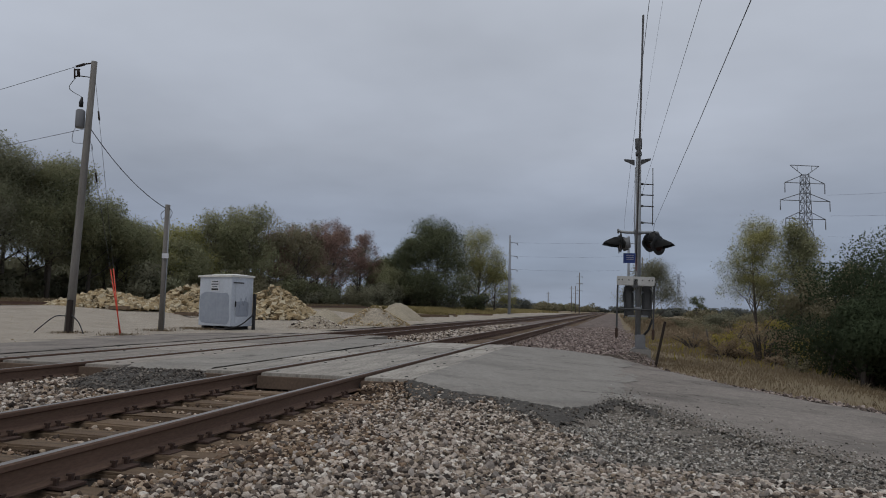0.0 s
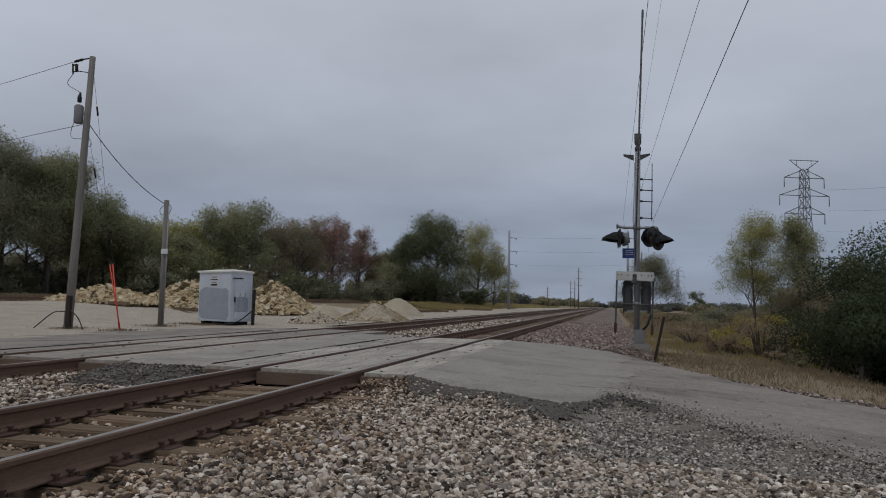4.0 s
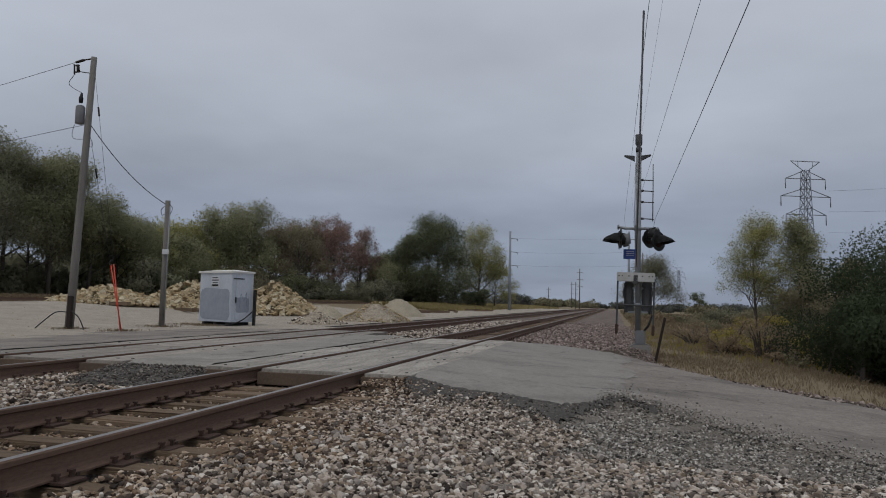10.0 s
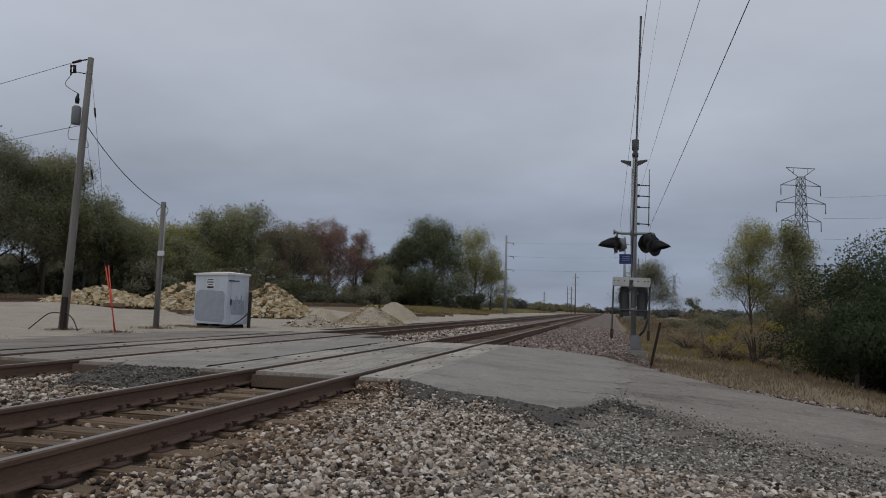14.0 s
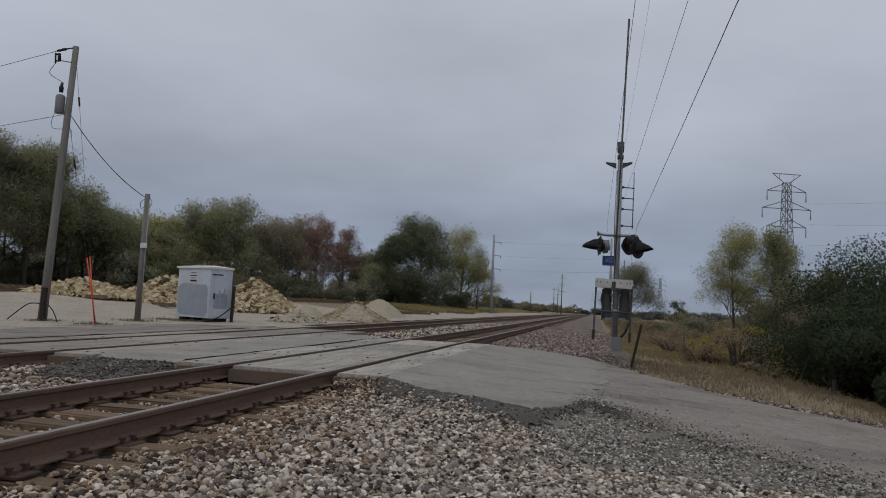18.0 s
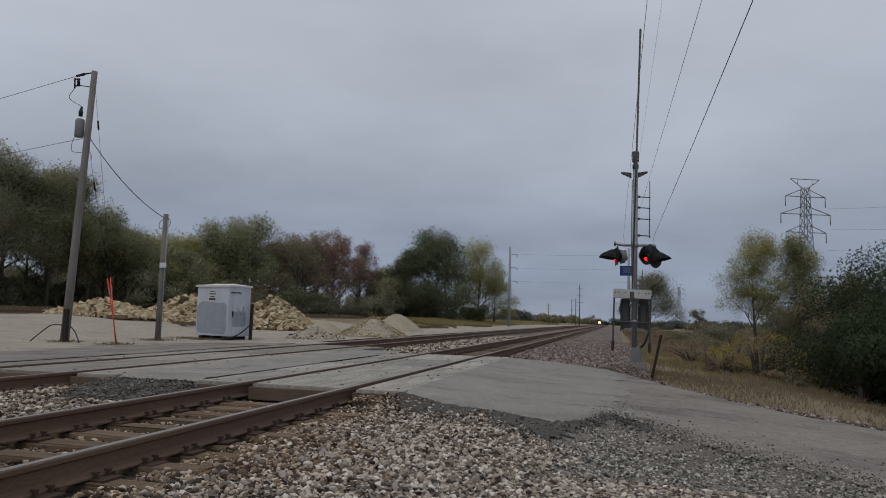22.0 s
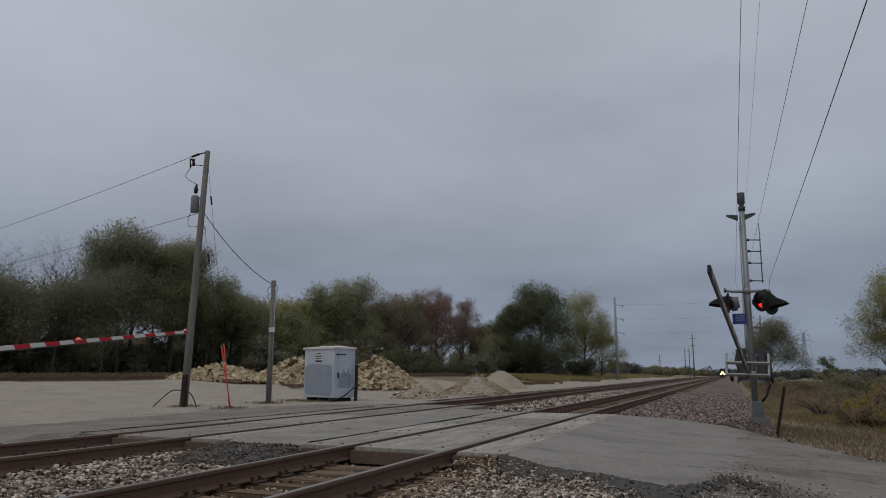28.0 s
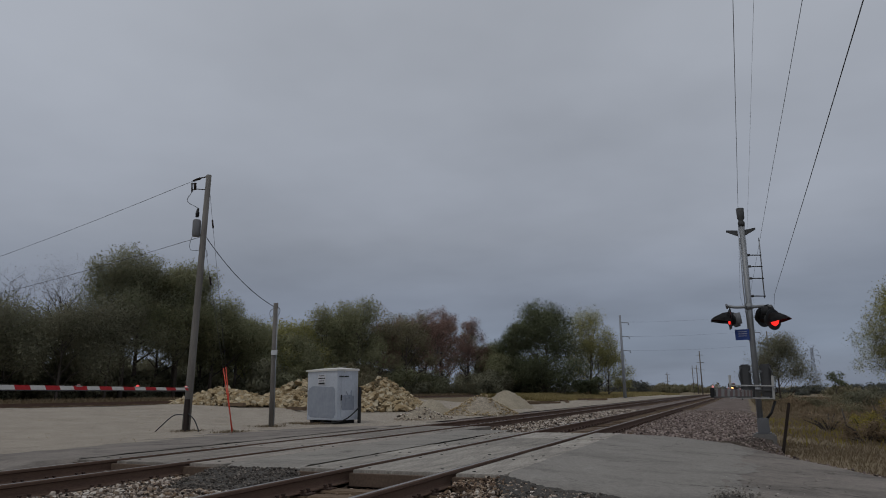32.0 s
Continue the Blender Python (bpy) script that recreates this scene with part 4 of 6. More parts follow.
def left_mast():
    ma = thing("crossing_signal_mast", pose(-10.80, 8.45, -0.16), "galvanized crossing signal mast holding the far gate", "crossing signal")
    bm = B()
    box(bm, (0, 0, -0.1), (0.85, 0.8, 0.5), 0.03)
    part("footing", bm, M["footing"], ma)
    bm = B()
    tube(bm, [(0, 0, 0.1), (0, 0, 5.0)], 0.072, 16)
    part("pole", bm, M["galv"], ma)
    for s in (-1, 1):
        bm = B()
        box(bm, (s * 0.26, 0.1, 1.2), (0.30, 0.40, 0.62), 0.03)
        part("gate_mechanism", bm, M["galv"], ma)


left_mast()


def leaning_post(name, p, top, size, material, label, category):
    bm = B()
    p, top = Vector(p), Vector(top)
    d = top - p
    m = Matrix.Translation(p) @ d.to_track_quat("Z", "Y").to_matrix().to_4x4()
    box(bm, (0, 0, d.length / 2), (size, size * 0.7, d.length), 0.01, m)
    ob = part(name, bm, material)
    return tagged(ob, label, category)


leaning_post("marker_post", (4.96, 17.3, -0.5), (5.21, 17.28, 0.70), 0.085, M["brown"], "dark rusty leaning steel marker post", "post")
leaning_post("marker_post", (-9.72, 25.0, -0.2), (-9.70, 25.0, 1.28), 0.13, M["black"], "dark square timber post beside the cabinet", "post")


# ---------- equipment cabinet ----------
def cabinet():
    a = -20.0
    cb = thing("equipment_cabinet", pose(-11.12, 24.46, -0.13, 0, 0, a), "weathered silver metal signal equipment cabinet with a low hipped roof", "cabinet")
    w, d, h = 1.94, 1.05, 1.92
    # local frame: front edge along +x, depth along +y
    bm = B()
    box(bm, (0, d / 2, 0.14 + h / 2), (w, d, h), 0.012)
    part("body", bm, M["alu"], cb)
    bm = B()
    vs = [bm.verts.new(p) for p in ((-w / 2 - 0.06, -0.06, h + 0.12), (w / 2 + 0.04, -0.04, h + 0.12), (w / 2 + 0.04, d + 0.04, h + 0.12), (-w / 2 - 0.04, d + 0.04, h + 0.12))]
    up = [bm.verts.new((v.co.x, v.co.y, h + 0.19)) for v in vs]
    rg = [bm.verts.new((-w * 0.28, d / 2, h + 0.26)), bm.verts.new((w * 0.28, d / 2, h + 0.26))]
    bm.faces.new(vs[::-1])
    for i in range(4):
        bm.faces.new((vs[i], vs[(i + 1) % 4], up[(i + 1) % 4], up[i]))
    bm.faces.new((up[0], up[1], rg[1], rg[0])); bm.faces.new((up[2], up[3], rg[0], rg[1]))
    bm.faces.new((up[1], up[2], rg[1])); bm.faces.new((up[3], up[0], rg[0]))
    part("roof", bm, M["white"], cb, "pale low-pitched metal roof")
    for x in (-0.7, 0.0, 0.7):
        bm = B()
        box(bm, (x, d / 2, 0.06), (0.18, d * 0.96, 0.14), 0.01)
        part("skid", bm, M["dark"], cb)
    def blot(cx, cz, rx, rz, seed):
        """An irregular patch outline in the plane, rx by rz about its centre."""
        rng = random.Random(seed)
        return [(cx + rx * math.copysign(abs(math.cos(a)) ** 0.28, math.cos(a)) * rng.uniform(0.95, 1.03), cz + rz * math.copysign(abs(math.sin(a)) ** 0.28, math.sin(a)) * rng.uniform(0.92, 1.04)) for a in [math.tau * i / 30 for i in range(30)]]

    def plate(outline, at):
        bm = B()
        for d in (-0.002, -0.008):
            vs = [bm.verts.new(at(u, v, d)) for u, v in outline]
            bm.faces.new(vs)
        bm.verts.ensure_lookup_table()
        n = len(outline)
        for i in range(n):
            bm.faces.new((bm.verts[i], bm.verts[(i + 1) % n], bm.verts[n + (i + 1) % n], bm.verts[n + i]))
        bmesh.ops.recalc_face_normals(bm, faces=bm.faces[:])
        return bm

    bm = plate(blot(-0.02, 0.83, 0.90, 0.62, 3), lambda u, v, d: (u, d, v))
    part("paint_patch", bm, M["alugrey"], cb, "darker grey overpainted patch")
    bm = B()
    box(bm, (-0.02, -0.007, 1.70), (0.50, 0.008, 0.42), 0.002)
    nt = part("notice", bm, M["signwhite"], cb, "white notice with dark lettering")
    for k, (wd, hh) in enumerate(((0.34, 0.03), (0.42, 0.04), (0.3, 0.03), (0.40, 0.07))):
        bm = B()
        box(bm, (-0.03, -0.013, 1.86 - 0.10 * k), (wd, 0.004, hh))
        part("text_bar", bm, M["black"], nt)
    bm = B()
    box(bm, (w / 2 + 0.008, d * 0.52, 1.08), (0.016, d * 0.70, 1.68), 0.006)
    dr = part("door", bm, M["alu"], cb)
    bm = plate(blot(d * 0.50, 0.80, d * 0.30, 0.30, 4), lambda u, v, q: (w / 2 + 0.016 - q, u, v))
    part("paint_patch", bm, M["alugrey"], dr, "grey graffiti covering patch")
    for k, (y0, y1, z0, z1) in enumerate(((0.35, 0.42, 0.7, 1.25), (0.42, 0.55, 1.25, 0.95), (0.55, 0.66, 0.95, 1.3), (0.66, 0.70, 1.3, 0.75), (0.3, 0.5, 0.95, 1.0))):
        bm = B()
        tube(bm, [(w / 2 + 0.022, y0 * d, z0), (w / 2 + 0.022, y1 * d, z1)], 0.011, 5)
        part("graffiti_stroke", bm, M["alugrey"], dr)
    bm = B()
    box(bm, (w / 2 + 0.03, d * 0.18, 1.0), (0.05, 0.04, 0.22), 0.008)
    part("handle", bm, M["black"], dr)
    bm = B()
    box(bm, (w / 2 + 0.025, d * 0.3, 1.82), (0.03, 0.5, 0.04), 0.005)
    part("door_vent", bm, M["dark"], dr)
    bm = B()
    box(bm, (w / 2 + 0.03, d * 0.32, 2.0), (0.05, 0.07, 0.05), 0.01)
    part("lock_plate", bm, M["white"], cb)
    bm = B()
    tube(bm, spline([(w / 2 + 0.45, 0.75, 0.62), (w / 2 + 0.22, 0.35, 0.22), (w / 2 + 0.05, -0.1, 0.06), (w / 2 - 0.3, -0.25, 0.05), (w / 2 - 0.6, -0.15, 0.04)]), 0.025, 6)
    part("feed_hose", bm, M["black"], cb)


cabinet()


# ---------- poles and wires ----------
def sag(a, b, drop, n=14):
    a, b = Vector(a), Vector(b)
    return [a.lerp(b, k / n) - Vector((0, 0, drop * 4 * (k / n) * (1 - k / n))) for k in range(n + 1)]


def wire(name, pts, r, label, group=""):
    bm = B()
    tube(bm, pts, r, 6)
    return tagged(part(name, bm, M["wire"]), label, "wire", group)


PT, PB = Vector((-12.37, 18.82, 8.65)), Vector((-12.52, 18.62, -0.4))


def utility_pole():
    po = thing("utility_pole", Matrix.Translation(PB), "leaning weathered wooden utility pole with a transformer", "utility pole")
    top = PT - PB
    bm = B()
    tube(bm, [(0, 0, 0), top * 0.3, top * 0.6, top], [0.135, 0.122, 0.11, 0.09], 14)
    part("shaft", bm, M["pole"], po)
    bm = B()
    box(bm, (0.1, -0.10, 0.65), (0.16, 0.10, 1.3), 0.01)
    part("riser_guard", bm, M["brown"], po)
    # stand-off bracket at the top, with the fuse cutout hung from its end
    tip = top + Vector((-0.52, -0.2, -0.20))
    bm = B()
    tube(bm, [top + Vector((0.02, 0, -0.03)), top + Vector((-0.26, -0.1, -0.10))], 0.024, 8)
    tube(bm, [top + Vector((-0.26, -0.1, -0.10)), top + Vector((-0.30, -0.11, -0.11)), tip], [0.024, 0.045, 0.036], 10)
    part("insulator_arm", bm, M["brown"], po)
    bm = B()
    low = top * 0.94 + Vector((-0.02, -0.03, 0.0))
    tube(bm, [low, tip + Vector((0.10, 0.02, -0.30))], 0.016, 6)
    part("support_strut", bm, M["mech"], po)
    bm = B()
    tube(bm, [tip + Vector((0.07, 0.02, -0.08)), tip + Vector((0.10, 0.02, -0.30))], [0.045, 0.05], 10)
    tube(bm, [tip + Vector((-0.05, 0, -0.06)), tip + Vector((-0.02, 0, -0.40))], [0.026, 0.026], 8)
    box(bm, tip + Vector((0.04, 0.01, -0.10)), (0.22, 0.05, 0.04), 0.01)
    box(bm, tip + Vector((0.06, 0.01, -0.32)), (0.22, 0.05, 0.04), 0.01)
    part("fuse_cutout", bm, M["brown"], po)
    bm = B()
    c = top * 0.785 + Vector((-0.21, -0.14, 0))
    tube(bm, [c + Vector((0, 0, -0.29)), c + Vector((0, 0, -0.26)), c + Vector((0, 0, 0.26)), c + Vector((0, 0, 0.31))], [0.12, 0.14, 0.14, 0.095], 18)
    part("transformer", bm, M["can"], po, "grey cylindrical transformer can")
    bm = B()
    tube(bm, [c + Vector((0.0, 0, 0.4)), c + Vector((0.0, 0, 0.55)), c + Vector((0, 0, 0.6)), c + Vector((0.02, 0, 0.72))], [0.06, 0.07, 0.05, 0.03], 10)
    part("bushing", bm, M["black"], po)
    part("drop_lead", tube(B(), spline([c + Vector((0.02, 0, 0.72)), c + Vector((-0.4, -0.1, 1.0)), tip + Vector((-0.02, 0, -0.40))]), 0.010, 6), M["wire"], po)
    part("drop_lead", tube(B(), spline([c + Vector((-0.12, 0, -0.2)), c + Vector((-0.24, 0, -0.45)), c + Vector((-0.2, 0, -0.75)), top * 0.70]), 0.008, 6), M["wire"], po)
    part("drop_lead", tube(B(), spline([top * 0.71 + Vector((0.05, 0, 0)), top * 0.70 + Vector((0.16, 0.05, -0.05)), top * 0.685 + Vector((0.18, 0.06, -0.1)), top * 0.675 + Vector((0.05, 0.03, 0))]), 0.008, 6), M["wire"], po)
    bm = B()
    tube(bm, spline([(0.05, -0.1, 0.80), (-0.35, -0.2, 0.78), (-0.8, -0.3, 0.42), (-1.1, -0.3, 0.2), (-1.35, -0.3, 0.22)]), 0.018, 6)
    tube(bm, spline([(0.15, -0.1, 0.85), (0.45, -0.1, 0.62), (0.68, -0.1, 0.22)]), 0.018, 6)
    part("loose_cable", bm, M["wire"], po)
    return top


TOP = utility_pole()
wire("overhead_wire", sag(PT + Vector((-0.52, -0.2, -0.20)), (-62, 31.5, 8.3), 0.5), 0.008, "black overhead wire leading away from the utility pole")
wire("overhead_wire", sag(PB + TOP * 0.755, (-62, 31.5, 6.75), 0.5), 0.008, "lower black overhead wire leading away from the utility pole")
P2 = Vector((-11.71, 22.06, -0.2))


def service_post():
    po = thing("service_post", Matrix.Translation(P2), "short weathered wooden service post", "utility pole")
    bm = B()
    tube(bm, [(0, 0, 0), (0.0, 0, 2.3), (0.0, 0.0, 4.62)], [0.105, 0.098, 0.088], 12)
    part("shaft", bm, M["pole"], po)
    bm = B()
    box(bm, (0.1, -0.12, 2.75), (0.26, 0.05, 0.18), 0.008)
    part("number_plate", bm, M["signwhite"], po)
    bm = B()
    tube(bm, spline([(-0.08, 0, 4.45), (-0.26, 0, 4.3), (-0.22, 0, 4.1), (-0.08, 0, 4.15)]), 0.011, 6)
    tube(bm, spline([(0.08, 0, 4.5), (0.2, 0, 4.32), (0.08, 0, 4.05)]), 0.011, 6)
    part("cable_loop", bm, M["wire"], po)
    bm = B()
    tube(bm, [(0.11, -0.02, 0.1), (0.11, -0.02, 4.4)], 0.025, 6)
    part("conduit", bm, M["galv"], po)


service_post()
wire("service_cable", sag(PB + TOP * 0.765, P2 + Vector((0, 0, 4.45)), 0.30), 0.013, "sagging black service cable between two poles")


def guys():
    for k, (x, y, f) in enumerate(((-10.45, 18.41, 0.985), (-10.47, 18.48, 0.76))):
        base = Vector((x, y, -0.15))
        top = PB + TOP * f
        d = (top - base).normalized()
        g = thing("guy_wire", pose(0, 0, 0), "steel guy wire with an orange plastic guard", "guy wire", "guy wires")
        bm = B()
        tube(bm, [base, top], 0.006, 5)
        part("strand", bm, M["mech"], g)
        bm = B()
        tube(bm, [base + d * 0.02, base + d * 2.1], [0.017, 0.016], 8)
        part("guard", bm, M["orange"], g, "bright orange guard tube")
        bm = B()
        tube(bm, [top - d * 1.9, top - d * 1.6], 0.03, 6)
        part("strain_insulator", bm, M["brown"], g)


guys()

def line_pole(x, y, h, arms, name="line_pole"):
    z = float(land(x, y))
    po = thing(name, pose(x + float(bend(y)), y, z), "tall grey line pole with cross arms beyond the yard", "utility pole", "line poles")
    bm = B()
    tube(bm, [(0, 0, -0.2), (0, 0, h)], [0.28, 0.16] if y < 200 else [0.26, 0.2], 10)
    tone = M["pole"] if y > 200 else M["greypole"]
    part("shaft", bm, tone, po)
    for k in range(arms):
        bm = B()
        zz = h * (0.90 - 0.17 * k)
        if y > 200:
            tube(bm, [(-1.3, 0, zz), (1.3, 0, zz)], 0.09, 6)
        else:
            tube(bm, [(0, 0, zz + 0.15), (1.3, 0, zz)], 0.07, 6)
        part("cross_arm", bm, tone, po)
        bm = B()
        tube(bm, [(1.3, 0, zz + 0.05), (1.3, 0, zz - 0.35)], 0.06, 6)
        part("insulator", bm, M["greypole"], po)


def field_pole(y, x):
    z = float(land(x, y))
    po = thing("line_pole", pose(x, y, z), "wooden line pole in the scrub beside the railway", "utility pole", "field line poles")
    bm = B()
    tube(bm, [(0, 0, -0.2), (0, 0, 9.3 - z)], [0.15, 0.09], 10)
    part("shaft", bm, M["pole"], po)
    bm = B()
    box(bm, (0, 0, 7.55 - z + 0.02), (2.6, 0.1, 0.12), 0.01)
    part("cross_arm", bm, M["pole"], po)


field_pole(112, 8.0)
field_pole(-36, 6.0)
for x0, x1, x2, zz, wr in ((4.82, 4.66, 6.9, 7.6, 0.006), (5.35, 5.2, 8.0, 9.3, 0.003), (5.97, 5.30, 8.1, 7.6, 0.0058), (6.85, 6.88, 9.2, 7.6, 0.0115)):
    pts = [Vector((6.0 if zz > 9 else x0, -36, zz)), Vector((x0, 8, zz - 0.1)), Vector((x0 + 0.4 * (x1 - x0), 25, zz - 0.15)), Vector((x1, 54, zz - 0.1)), Vector((x2 * 0.4 + x1 * 0.6, 84, zz - 0.05)), Vector((x2, 112, zz))]
    wire("line_wire", pts, wr, "black line wire strung along the railway", "line wires")


for x, y, h in ((-13.9, 118.8, 13.7), (6.05, 120, 13.9), (-10.9, 300, 17.3), (-16.0, 390, 14.8), (-20.7, 470, 17.5), (-33.1, 420, 11.8)):
    line_pole(x, y, h, 3)
for k, zz in enumerate((12.3, 9.9, 7.6)):
    wire("line_wire", sag((-12.6, 118.8, zz), (7.35, 120, zz + 0.2), 0.25), 0.008, "thin line wire between tall poles", "yard line wires")


def tower(x, y, h, z0, label):
    tw = thing("transmission_tower", pose(x, y, z0, 0, 0, 20), label, "pylon", "transmission towers")
    def width(z):
        f = z / h
        return h * (0.075 * (1 - f / 0.56) + 0.029 if f < 0.56 else 0.029 - 0.012 * (f - 0.56) / 0.44)
    levels = [0, 0.13, 0.25, 0.36, 0.46, 0.55, 0.62, 0.69, 0.76, 0.82, 0.88, 0.94]
    bm = B()
    r = h * 0.0027
    for sx, sy in ((1, 1), (1, -1), (-1, 1), (-1, -1)):
        tube(bm, [(sx * width(f * h), sy * width(f * h), f * h) for f in levels], r, 4)
    part("tower_leg", bm, M["lattice"], tw)
    bm = B()
    for f, g in zip(levels, levels[1:]):
        a, c = width(f * h), width(g * h)
        for (s1, t1), (s2, t2) in (((-1, -1), (1, -1)), ((1, -1), (1, 1)), ((1, 1), (-1, 1)), ((-1, 1), (-1, -1))):
            tube(bm, [(s1 * a, t1 * a, f * h), (s2 * c, t2 * c, g * h)], r * 0.7, 4)
            tube(bm, [(s2 * a, t2 * a, f * h), (s1 * c, t1 * c, g * h)], r * 0.7, 4)
            tube(bm, [(s1 * c, t1 * c, g * h), (s2 * c, t2 * c, g * h)], r * 0.7, 4)
    part("lattice_bracing", bm, M["lattice"], tw)
    for f, reach, s in [(f, reach, s) for f, reach in ((0.99, 0.100), (0.885, 0.137), (0.77, 0.170), (0.652, 0.137)) for s in (-1, 1)]:
        bm = B()
        w = width(f * h)
        tip = reach * h
        if f > 0.95:
            tube(bm, [(s * w, 0, 0.94 * h), (s * tip, 0, h)], r, 4)
            tube(bm, [(0, 0, h * 1.0), (s * tip, 0, h)], r, 4)
            tube(bm, [(s * tip * 0.5, 0, 0.965 * h), (s * tip * 0.5, 0, h)], r * .7, 4)
        else:
            tube(bm, [(s * w, 0, (f - 0.0) * h), (s * tip, 0, f * h)], r, 4)
            tube(bm, [(s * w, 0, (f + 0.05) * h), (s * tip, 0, f * h)], r, 4)
            tube(bm, [(s * tip, 0, f * h), (s * tip, 0, (f - 0.065) * h)], r * 1.2, 5)
        part("cross_arm", bm, M["lattice"], tw)


tower(67.4, 259.6, 53.6, -1.2, "tall grey lattice transmission tower above the trees")
tower(73.5, 840, 49, -2.0, "distant lattice transmission tower")
for s, zz in ((1, 43.5), (1, 36.2), (1, 29)):
    wire("tower_cable", sag((67.4 + s * 7.6, 259.6 + s * 2.6, zz - 1.2), (190, 150, zz + 6), 6), 0.028, "thin high-voltage cable strung from the tower", "tower cables")


# ---------- trees and growth ----------
def leaf_cloud(centres, radii, count, size, rng, flat=0.8, droop=0.0):
    """Small leaf clumps (one triangle each) spread through blobs, thicker near their skins."""
    centres, radii = np.asarray(centres, float), np.asarray(radii, float)
    w = radii**2
    pick = rng.choice(len(centres), count, p=w / w.sum())
    d = rng.normal(size=(count, 3))
    d /= np.linalg.norm(d, axis=1)[:, None]
    rr = radii[pick] * (0.18 + 0.80 * rng.random(count) ** 0.62)
    p = centres[pick] + d * rr[:, None] * [1, 1, flat]
    p[:, 2] -= droop * rng.random(count) ** 2
    a = rng.normal(size=(count, 3)); a /= np.linalg.norm(a, axis=1)[:, None]
    b = np.cross(a, rng.normal(size=(count, 3))); b /= np.linalg.norm(b, axis=1)[:, None]
    s = (size * (0.5 + rng.random(count)))[:, None]
    # shading follows the round of the crown, with some scatter
    o = p - centres.mean(0)
    o /= np.linalg.norm(o, axis=1)[:, None] + 1e-6
    nrm = 0.55 * d + 0.6 * o + 0.22 * rng.normal(size=(count, 3)) + [0, 0, 0.2]
    nrm /= np.linalg.norm(nrm, axis=1)[:, None]
    turn = np.sum(np.cross(a, b) * nrm, 1) < 0
    b[turn] *= -1
    V = np.stack([p - a * s, p + (a - b) * s * 0.65, p + (a + b) * s * 0.65], 1).reshape(-1, 3)
    return V, np.arange(count * 3).reshape(-1, 3), np.repeat(nrm, 3, 0)


def foliage(name, cloud, material, parent):
    V, F, nrm = cloud
    ob = raw(name, V, F, material, parent, smooth=True)
    ob.data.normals_split_custom_set_from_vertices(nrm.astype(np.float32))
    return ob


def branch_tubes(bm, p, d, length, r, depth, rng, tips, spread=0.6, n=5):
    p = Vector(p)
    pts, rad = [p.copy()], [r]
    d = Vector(d).normalized()
    for k in range(3):
        d = (d + Vector((rng.uniform(-1, 1), rng.uniform(-1, 1), rng.uniform(-0.3, 0.7))) * 0.16).normalized()
        p = p + d * length / 3
        pts.append(p.copy()); rad.append(r * (1 - 0.13 * (k + 1)))
    tube(bm, pts, rad, n if depth > 1 else 3, caps=False)
    if depth == 0:
        tips.append(p.copy())
        return
    for k in range(rng.choice((2, 3, 3))):
        q = pts[rng.choice((2, 3, 3))]
        e = (d + Vector((rng.uniform(-1, 1), rng.uniform(-1, 1), rng.uniform(-0.35, 0.5))).normalized() * spread * rng.uniform(0.8, 1.4)).normalized()
        branch_tubes(bm, q, e, length * rng.uniform(0.6, 0.8), rad[-1] * 0.74, depth - 1, rng, tips, spread, n)


def tree(x, y, h, r, leaf, label, seed, leaves=9000, size=0.13, low=0.12, z=None, droop=0.0, thick=0.20, limbs=9, depth=3, rise=0.55, girth=1.0):
    """A trunk with forking limbs and twigs; the leaf clumps sit round the twigs."""
    rng, nr = random.Random(seed), np.random.default_rng(seed)
    z = float(land(x, y)) if z is None else z
    tr = thing("tree", pose(x + float(bend(y)), y, z), label, "tree", "line of trees")
    bm, tips = B(), []
    stem = h * low
    lean = [rng.uniform(-0.03, 0.03) * h for _ in range(2)]
    tube(bm, [(0, 0, -0.2), (lean[0] * 0.3, lean[1] * 0.3, stem), (lean[0], lean[1], h * 0.45), (lean[0] * 1.2, lean[1], h * 0.72)], [h * 0.019 * girth, h * 0.016 * girth, h * 0.010 * girth, h * 0.004 * girth], 7)
    for k in range(limbs):
        f = (k + rng.uniform(0, 0.6)) / limbs
        zz = stem + (h * 0.70 - stem) * f
        a = k * 2.4 + rng.uniform(-0.4, 0.4)
        branch_tubes(bm, (lean[0] * min(1, zz / h * 2), lean[1] * min(1, zz / h * 2), zz), (math.cos(a), math.sin(a), rise + 1.3 * f), r * (0.56 - 0.18 * f), h * (0.0085 - 0.004 * f) * girth, depth, rng, tips, spread=0.8, n=4)
    c = np.array([t[:] for t in tips])
    grow = Vector((r * 0.88 / np.percentile(np.hypot(c[:, 0], c[:, 1]), 92),) * 2 + (h * 0.96 / c[:, 2].max(),))
    for v in bm.verts:
        v.co = v.co * grow
    c = c * np.array(grow)
    part("trunk", bm, M["bark"], tr)
    rad = r * thick * (0.6 + 0.7 * nr.random(len(c)))
    foliage("crown", leaf_cloud(c, rad, leaves, size, nr, 1.05, droop), M[leaf], tr)
    return tr


